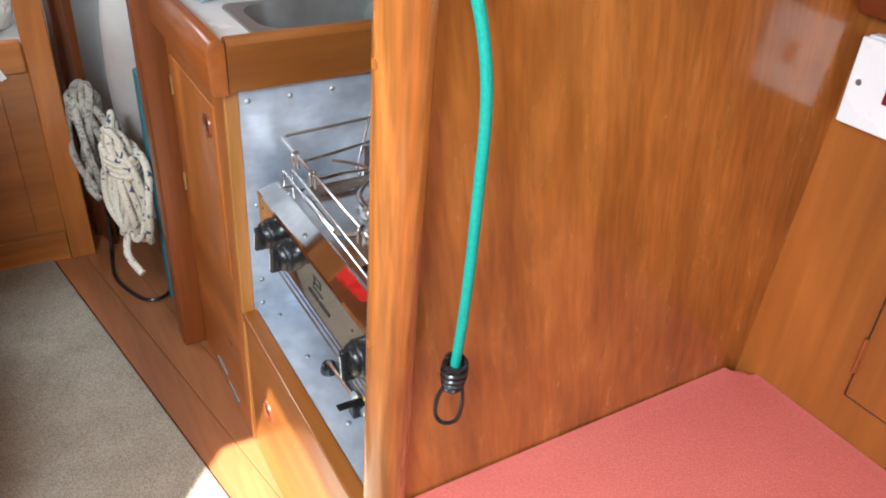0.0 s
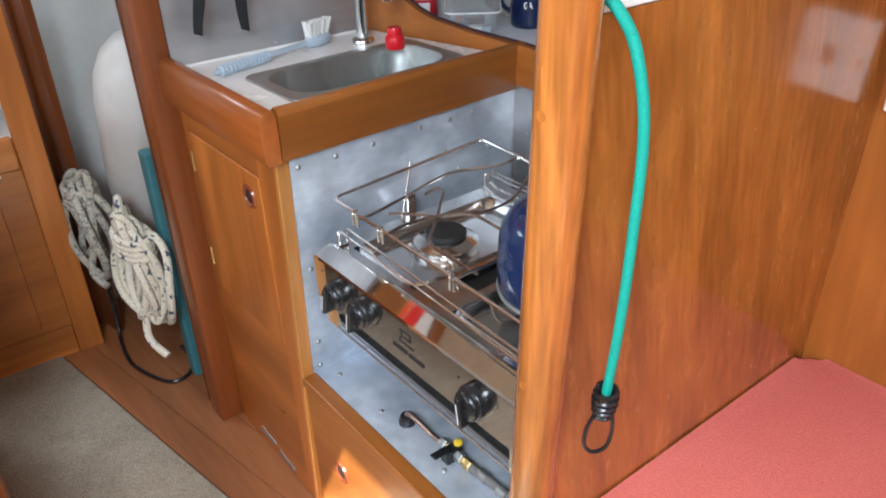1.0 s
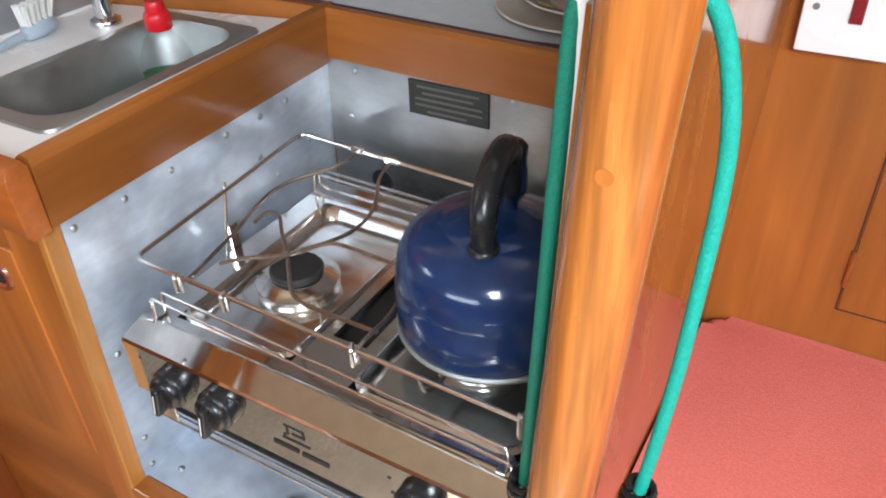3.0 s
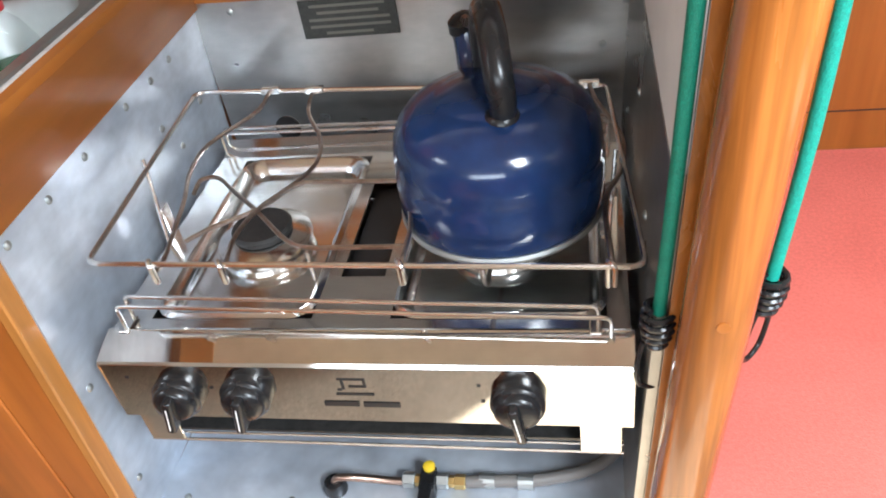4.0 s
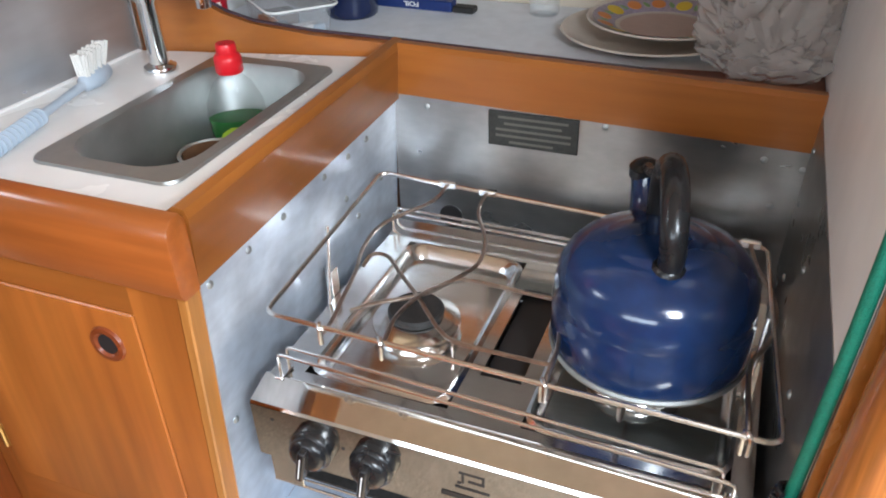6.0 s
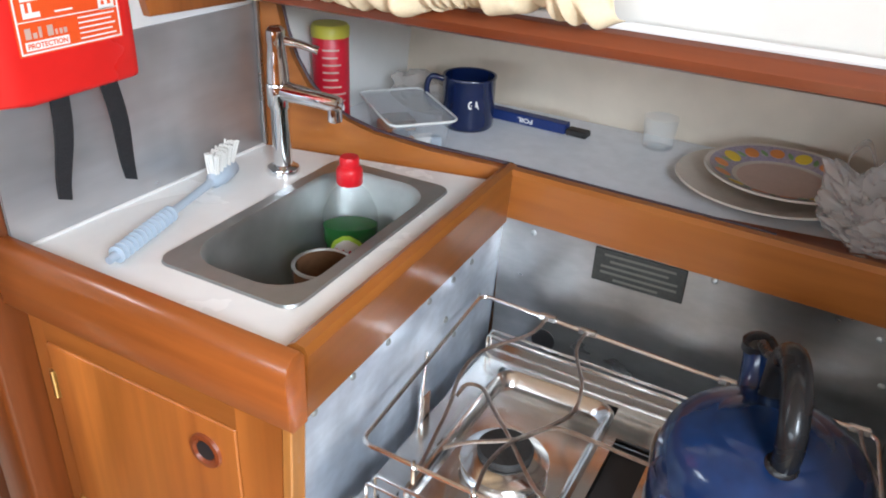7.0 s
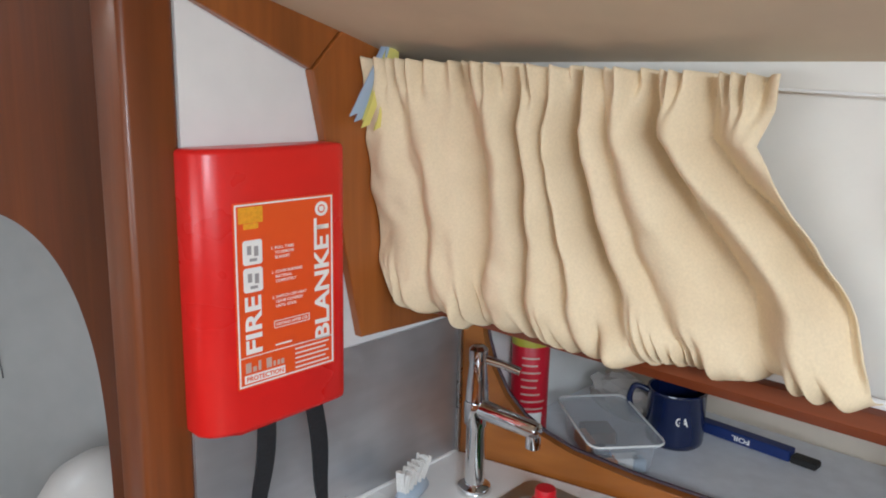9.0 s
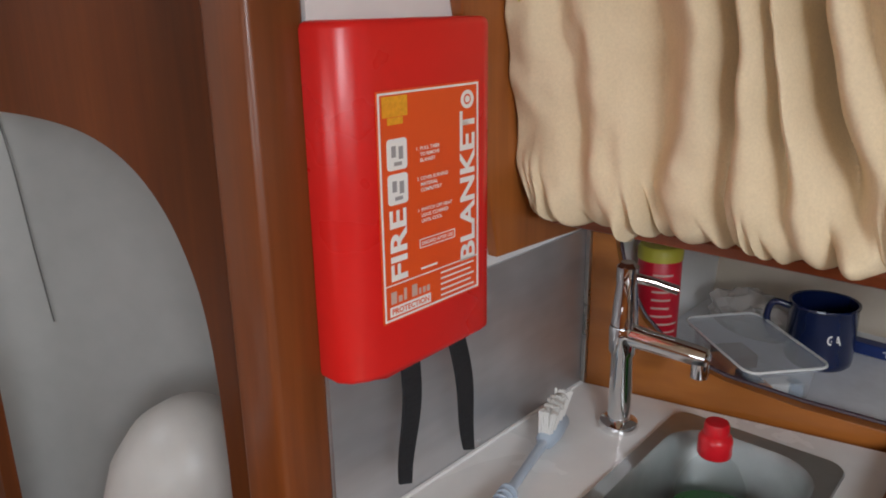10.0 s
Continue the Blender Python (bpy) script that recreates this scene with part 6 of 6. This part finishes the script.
# ---- saloon things ----


def bungee(name, label, points, tip, material, lean):
    b = thing(name, label, "bungee cord")
    path = smooth_path(points, steps=8)
    part("cord", tube(path, 0.0047, 12), material, b, "", True)
    e = Vector(points[-1])
    d = (Vector(points[-1]) - Vector(points[-2])).normalized()
    # wound black wire cone and open hook
    coil = []
    n = 60
    s1 = d.orthogonal().normalized()
    s2 = d.cross(s1)
    for i in range(n):
        t = i / (n - 1)
        a = 2 * math.pi * 5 * t
        r = 0.0074 + 0.0034 * math.sin(math.pi * (0.15 + 0.85 * t))
        coil.append(e - d * 0.006 + d * 0.034 * t + (s1 * math.cos(a) + s2 * math.sin(a)) * r)
    part("coil", tube(coil, 0.0025, 7), BLACK, b, "black wire winding", True)
    base = e + d * 0.026
    w = Vector(lean)
    hook = smooth_path([base + w * 0.010, base + w * 0.013 + d * 0.022, base + w * 0.010 + d * 0.044, base - w * 0.002 + d * 0.052, base - w * 0.012 + d * 0.044, base - w * 0.013 + d * 0.022, base - w * 0.008 + d * 0.004], steps=6)
    part("hook", tube(hook, 0.0021, 8), BLACK, b, "black wire hook", True)
    part("cord_end", tube([base - d * 0.004, base + d * 0.004], 0.0058, 10), material, b)


def saloon_things():
    bungee("bungee_cord", "turquoise bungee cord with a black hook hanging down the teak bulkhead",
           [(0.5350, 0.034, 0.9810), (0.556, 0.024, 0.9810), (0.5730, 0.019, 0.977), (0.5850, 0.027, 0.953), (0.5930, 0.033, 0.912), (0.5950, 0.036, 0.870), (0.5940, 0.036, 0.817), (0.5915, 0.036, 0.750), (0.5875, 0.036, 0.690), (0.5820, 0.035, 0.628)], None, BUNGEE, (0.65, 0.65, 0.0))
    bungee("bungee_cord", "dark green bungee cord hanging on the galley side of the pole",
           [(0.5350, 0.034, 0.9810), (0.5280, 0.024, 0.982), (0.5200, 0.011, 0.965), (0.5170, 0.007, 0.88), (0.5125, 0.008, 0.76), (0.5060, 0.011, 0.618)], None, BUNGEE_GREEN, (-0.9, -0.35, 0.0))
    cu = thing("settee_cushion", "coral red velour settee cushion with a faint worn crease", "cushion")
    bm = prism(round_rect(0.5350, 2.15, -0.012, 0.5365, 0.030, 6), "z", 0.325, 0.408, 0.014, 4)
    part("cover", bm, CUSHION, cu, "", True)
    part("piping", tube([(x, y, 0.3955) for x, y in round_rect(0.5355, 2.1495, -0.0130, 0.5360, 0.030, 6)], 0.0022, 6, True), CUSHION, cu, "", True)
    structure("settee_board", box(0.5580, 2.15, 0.0155, 0.5370, 0.305, 0.3245), TEAK_X, "plain board under the settee cushion", "board")
    sw = thing("light_switch", "square white switch plate with a dark red rocker", "switch", at=(0.0065, 0, -0.001))
    part("back_box", box(0.5600, 0.6480, 0.5210, 0.5378, 0.7840, 0.8740, 0.003, 2), SWITCH, sw)
    part("plate", box(0.5580, 0.6490, 0.5155, 0.5210, 0.7800, 0.8720, 0.002, 3), SWITCH, sw)
    part("rocker", moved(box(-0.0062, 0.0062, -0.0030, 0.001, -0.0125, 0.0125, 0.0012, 2), Matrix.Translation((0.6085, 0.5155, 0.8265)) @ Matrix.Rotation(radians(-5), 4, "X")), ROCKER, sw, "dark red rocker")
    for x in (0.5705, 0.6370):
        s = part("screw", moved(disc((0, 0, 0), 0.0034, 0.001, "y", 14), Matrix.Translation((x, 0.5153, 0.8265))), SATIN, sw)
    lk = thing("locker_door", "flush varnished teak locker door behind the settee", "locker door")
    part("door", box(0.6805, 1.04, 0.5352, 0.5380, 0.466, 0.876, 0.001, 1), TEAK_V, lk)
    hinge(lk, 0.6795, 0.527, 0.535, 0.003, 0.050)
    part("dark_gap", box(0.6778, 0.6792, 0.5371, 0.5381, 0.464, 0.878), INK, lk)
    part("dark_gap", box(0.6792, 1.04, 0.5371, 0.5381, 0.4635, 0.4652), INK, lk)


# ---- forward things ----


def forward_things():
    cab = thing("forward_cabinet", "varnished teak chart cabinet with a closed door and white top", "cabinet")
    X = -0.82
    part("front_panel", box(X - 0.018, X, -1.25, -0.165, 0.0, 0.475), TEAK_Y, cab)
    part("end_stile", box(X - 0.002, X + 0.014, -0.205, -0.150, 0.0, 1.35, 0.003, 2), TEAK_V, cab, "upright teak trim")
    part("plinth", box(X + 0.0005, X + 0.010, -1.25, -0.206, 0.0, 0.075, 0.002, 1), TEAK_Y, cab)
    part("top", box(X - 0.55, X - 0.001, -1.25, -0.165, 0.515, 0.535), LAMINATE, cab, "white laminate top")
    part("top_edge", box(X - 0.0005, X + 0.016, -1.25, -0.206, 0.476, 0.550, 0.005, 2), TEAK_Y, cab, "rounded teak edge")
    door = part("door", box(X + 0.0005, X + 0.0045, -0.60, -0.266, 0.085, 0.436, 0.0015, 1), TEAK_Y, cab)
    bm = lathe([(0.0150, 0.0), (0.0150, 0.003), (0.0175, 0.005), (0.0215, 0.004), (0.0225, 0.0)], (0, 0, 0), 26, None, "x", close=False)
    part("finger_ring", moved(bm, Matrix.Translation((X + 0.0045, -0.305, 0.396))), MAHOG_V, door, "", True)
    # black disc in place of the hole's shaded inside
    part("finger_hole", moved(disc((0, 0, 0), 0.0149, 0.001, "x", 22), Matrix.Translation((X + 0.0047, -0.305, 0.396))), INK, door)
    bag = thing("white_carrier_bag", "white plastic bag standing on the chart cabinet", "bag")
    bm = bmesh.new()
    bmesh.ops.create_icosphere(bm, subdivisions=5, radius=1.0)
    for v in bm.verts:
        n = 1 + 0.22 * noise.noise(v.co * 2.3) + 0.16 * abs(noise.noise(v.co * 5)) - 0.08 * abs(noise.noise(v.co * 12))
        v.co = Vector((v.co.x * 0.09 * n, v.co.y * 0.055 * n, max(0, v.co.z + 0.85) * 0.12 * n))
    part("sheet", moved(bm, Matrix.Translation((X - 0.16, -0.245, 0.5352))), LINING, bag, "", True)
    dark = thing("dark_holdall", "black and dark blue cloth holdall on the chart cabinet", "bag")
    bm = bmesh.new()
    bmesh.ops.create_icosphere(bm, subdivisions=5, radius=1.0)
    for v in bm.verts:
        n = 1 + 0.25 * noise.noise(v.co * 2.0 + Vector((5, 0, 0))) + 0.14 * abs(noise.noise(v.co * 6)) - 0.06 * abs(noise.noise(v.co * 14))
        v.co = Vector((v.co.x * 0.10 * n, v.co.y * 0.17 * n, max(0, v.co.z + 0.8) * 0.09 * n))
    part("cloth", moved(bm, Matrix.Translation((X - 0.26, -0.42, 0.5352))), CLOTH_DARK, dark, "", True)
    pl = thing("charger_cable", "black charger plug and cable on the white top", "cable")
    part("plug", box(X - 0.085, X - 0.045, -0.275, -0.245, 0.5352, 0.560, 0.005, 2), BLACK, pl)
    part("cable", tube(smooth_path([(X - 0.05, -0.262, 0.545), (X - 0.015, -0.25, 0.540), (X - 0.03, -0.30, 0.5385), (X - 0.02, -0.38, 0.5385), (X - 0.05, -0.47, 0.5385)], steps=6), 0.003, 8), BLACK, pl, "", True)
    tag = thing("paper_tag", "white paper tag hanging from the cabinet edge", "tag")
    part("string", tube([(X + 0.017, -0.262, 0.545), (X + 0.0175, -0.262, 0.490)], 0.0012, 6), PRINT, tag)
    part("paper", moved(box(-0.001, 0.001, -0.007, 0.007, -0.034, 0.0, 0.0003, 1), Matrix.Translation((X + 0.018, -0.268, 0.500)) @ Matrix.Rotation(radians(24), 4, "X")), PRINT, tag)

    # partition end in the aisle
    pn = thing("aisle_locker", "varnished teak locker end standing on the carpet", "locker")
    part("panel", box(-0.62, -0.190, -1.0, -0.444, 0.0, 0.70, 0.004, 2), TEAK_V, pn)
    part("kick", box(-0.1895, -0.183, -1.0, -0.450, 0.0, 0.030, 0.002, 1), TEAK_Y, pn)

    fd = thing("fender", "off-white vinyl boat fender stowed in the locker", "fender")
    prof = [(0, 0.0), (0.020, 0.004), (0.042, 0.022), (0.066, 0.065), (0.080, 0.12), (0.085, 0.20), (0.085, 0.32), (0.080, 0.375), (0.066, 0.415), (0.045, 0.442), (0.024, 0.455), (0, 0.460)]
    bm = lathe(prof, (0, 0, 0), 36)
    part("body", moved(bm, Matrix.Translation((-0.812, 0.036, 0.248)) @ Matrix.Rotation(radians(21), 4, "Y") @ Matrix.Diagonal((1.12, 1.12, 1.18, 1))), FENDER, fd, "", True)
    wl = thing("thin_wire", "thin dark wire running down the locker hull", "wire")
    def hull(x, z):
        return x, 0.44 - 0.50 * ((-0.375 - x) / 0.62) ** 1.4 + 0.10 * min(1, max(0, z - 0.1) / 0.9) - 0.003, z
    part("wire", tube(smooth_path([hull(-1.030, 1.20), hull(-1.010, 1.02), hull(-0.992, 0.87), hull(-0.978, 0.765)], steps=6), 0.0011, 6), RUBBER, wl, "", True)
    tl = thing("teal_box", "teal plastic box beside the fender", "box")
    part("box", box(-0.565, -0.528, -0.030, -0.003, 0.0, 0.545, 0.006, 2), TEAL, tl)

    def hank(name, label, cx, cz, w, h, turns, material, seed, off):
        """A hung coil of rope: many loose oval turns, a wrap round the neck and a tail."""
        hk = thing(name, label, "rope")
        rnd = random.Random(seed)
        for k in range(turns):
            ox, oz, oy = rnd.uniform(-0.25, 0.25) * w, rnd.uniform(-0.12, 0.12) * h, rnd.uniform(-0.025, 0.02)
            ww, hh = w * rnd.uniform(0.40, 1.05), h * rnd.uniform(0.75, 1.05)
            tilt = rnd.uniform(-0.25, 0.25)
            pts = []
            for i in range(9):
                a = 2 * math.pi * i / 9
                s, z = 0.5 * ww * math.sin(a) + rnd.uniform(-0.1, 0.1) * ww, 0.5 * hh * math.cos(a)
                s += tilt * z
                x, y = along(cx + ox + s, off + oy + 0.012 * math.sin(a * 2 + k))
                pts.append((x, y, max(0.012, cz + oz + z)))
            part("turn", tube(smooth_path(pts, True, 5), 0.0082, 8, True), material, hk, "", True)
        bm = bmesh.new()
        for k in range(4):
            pts = []
            for i in range(8):
                a = 2 * math.pi * i / 8
                x, y = along(cx + 0.30 * w * math.sin(a), off + 0.030 * math.cos(a))
                pts.append((x, y, cz + 0.20 * h + 0.012 * k + 0.006 * math.sin(a)))
            tube(smooth_path(pts, True, 3), 0.0082, 8, True, bm)
        part("wrap", bm, material, hk, "", True)
        x, y = along(cx + 0.1 * w, off)
        x2, y2 = along(cx - 0.45 * w, off - 0.02)
        part("tail", tube(smooth_path([(x, y, cz - 0.3 * h), ((x + x2) / 2, (y + y2) / 2 - 0.02, cz - 0.5 * h), (x2, y2, max(0.02, cz - 0.62 * h))], steps=5), 0.0082, 8), material, hk, "", True)
    hank("rope_hank", "coiled hank of grey braided rope hanging in the locker opening", 0.400, 0.335, 0.125, 0.230, 6, ROPE, 21, -0.012)
    hank("rope_hank", "coiled hank of white rope with blue flecks", 0.182, 0.285, 0.160, 0.275, 8, ROPE_PALE, 33, -0.018)
    cb = thing("black_cable", "thin black cable looped on the sole boards", "cable")
    part("cable", tube(smooth_path([(-0.84, -0.10, 0.16), (-0.81, -0.108, 0.05), (-0.775, -0.118, 0.007), (-0.669, -0.128, 0.006), (-0.585, -0.105, 0.006), (-0.54, -0.075, 0.006), (-0.548, -0.035, 0.006), (-0.60, -0.012, 0.006), (-0.66, -0.012, 0.006)], steps=6), 0.0042, 8), BLACK, cb, "", True)


sink_cabinet()
worktop_and_sink()
tap()
washing_up()
fire_blanket()
cooker()
kettle()
gas_line()
shelf_things()
curtain()
saloon_things()
forward_things()
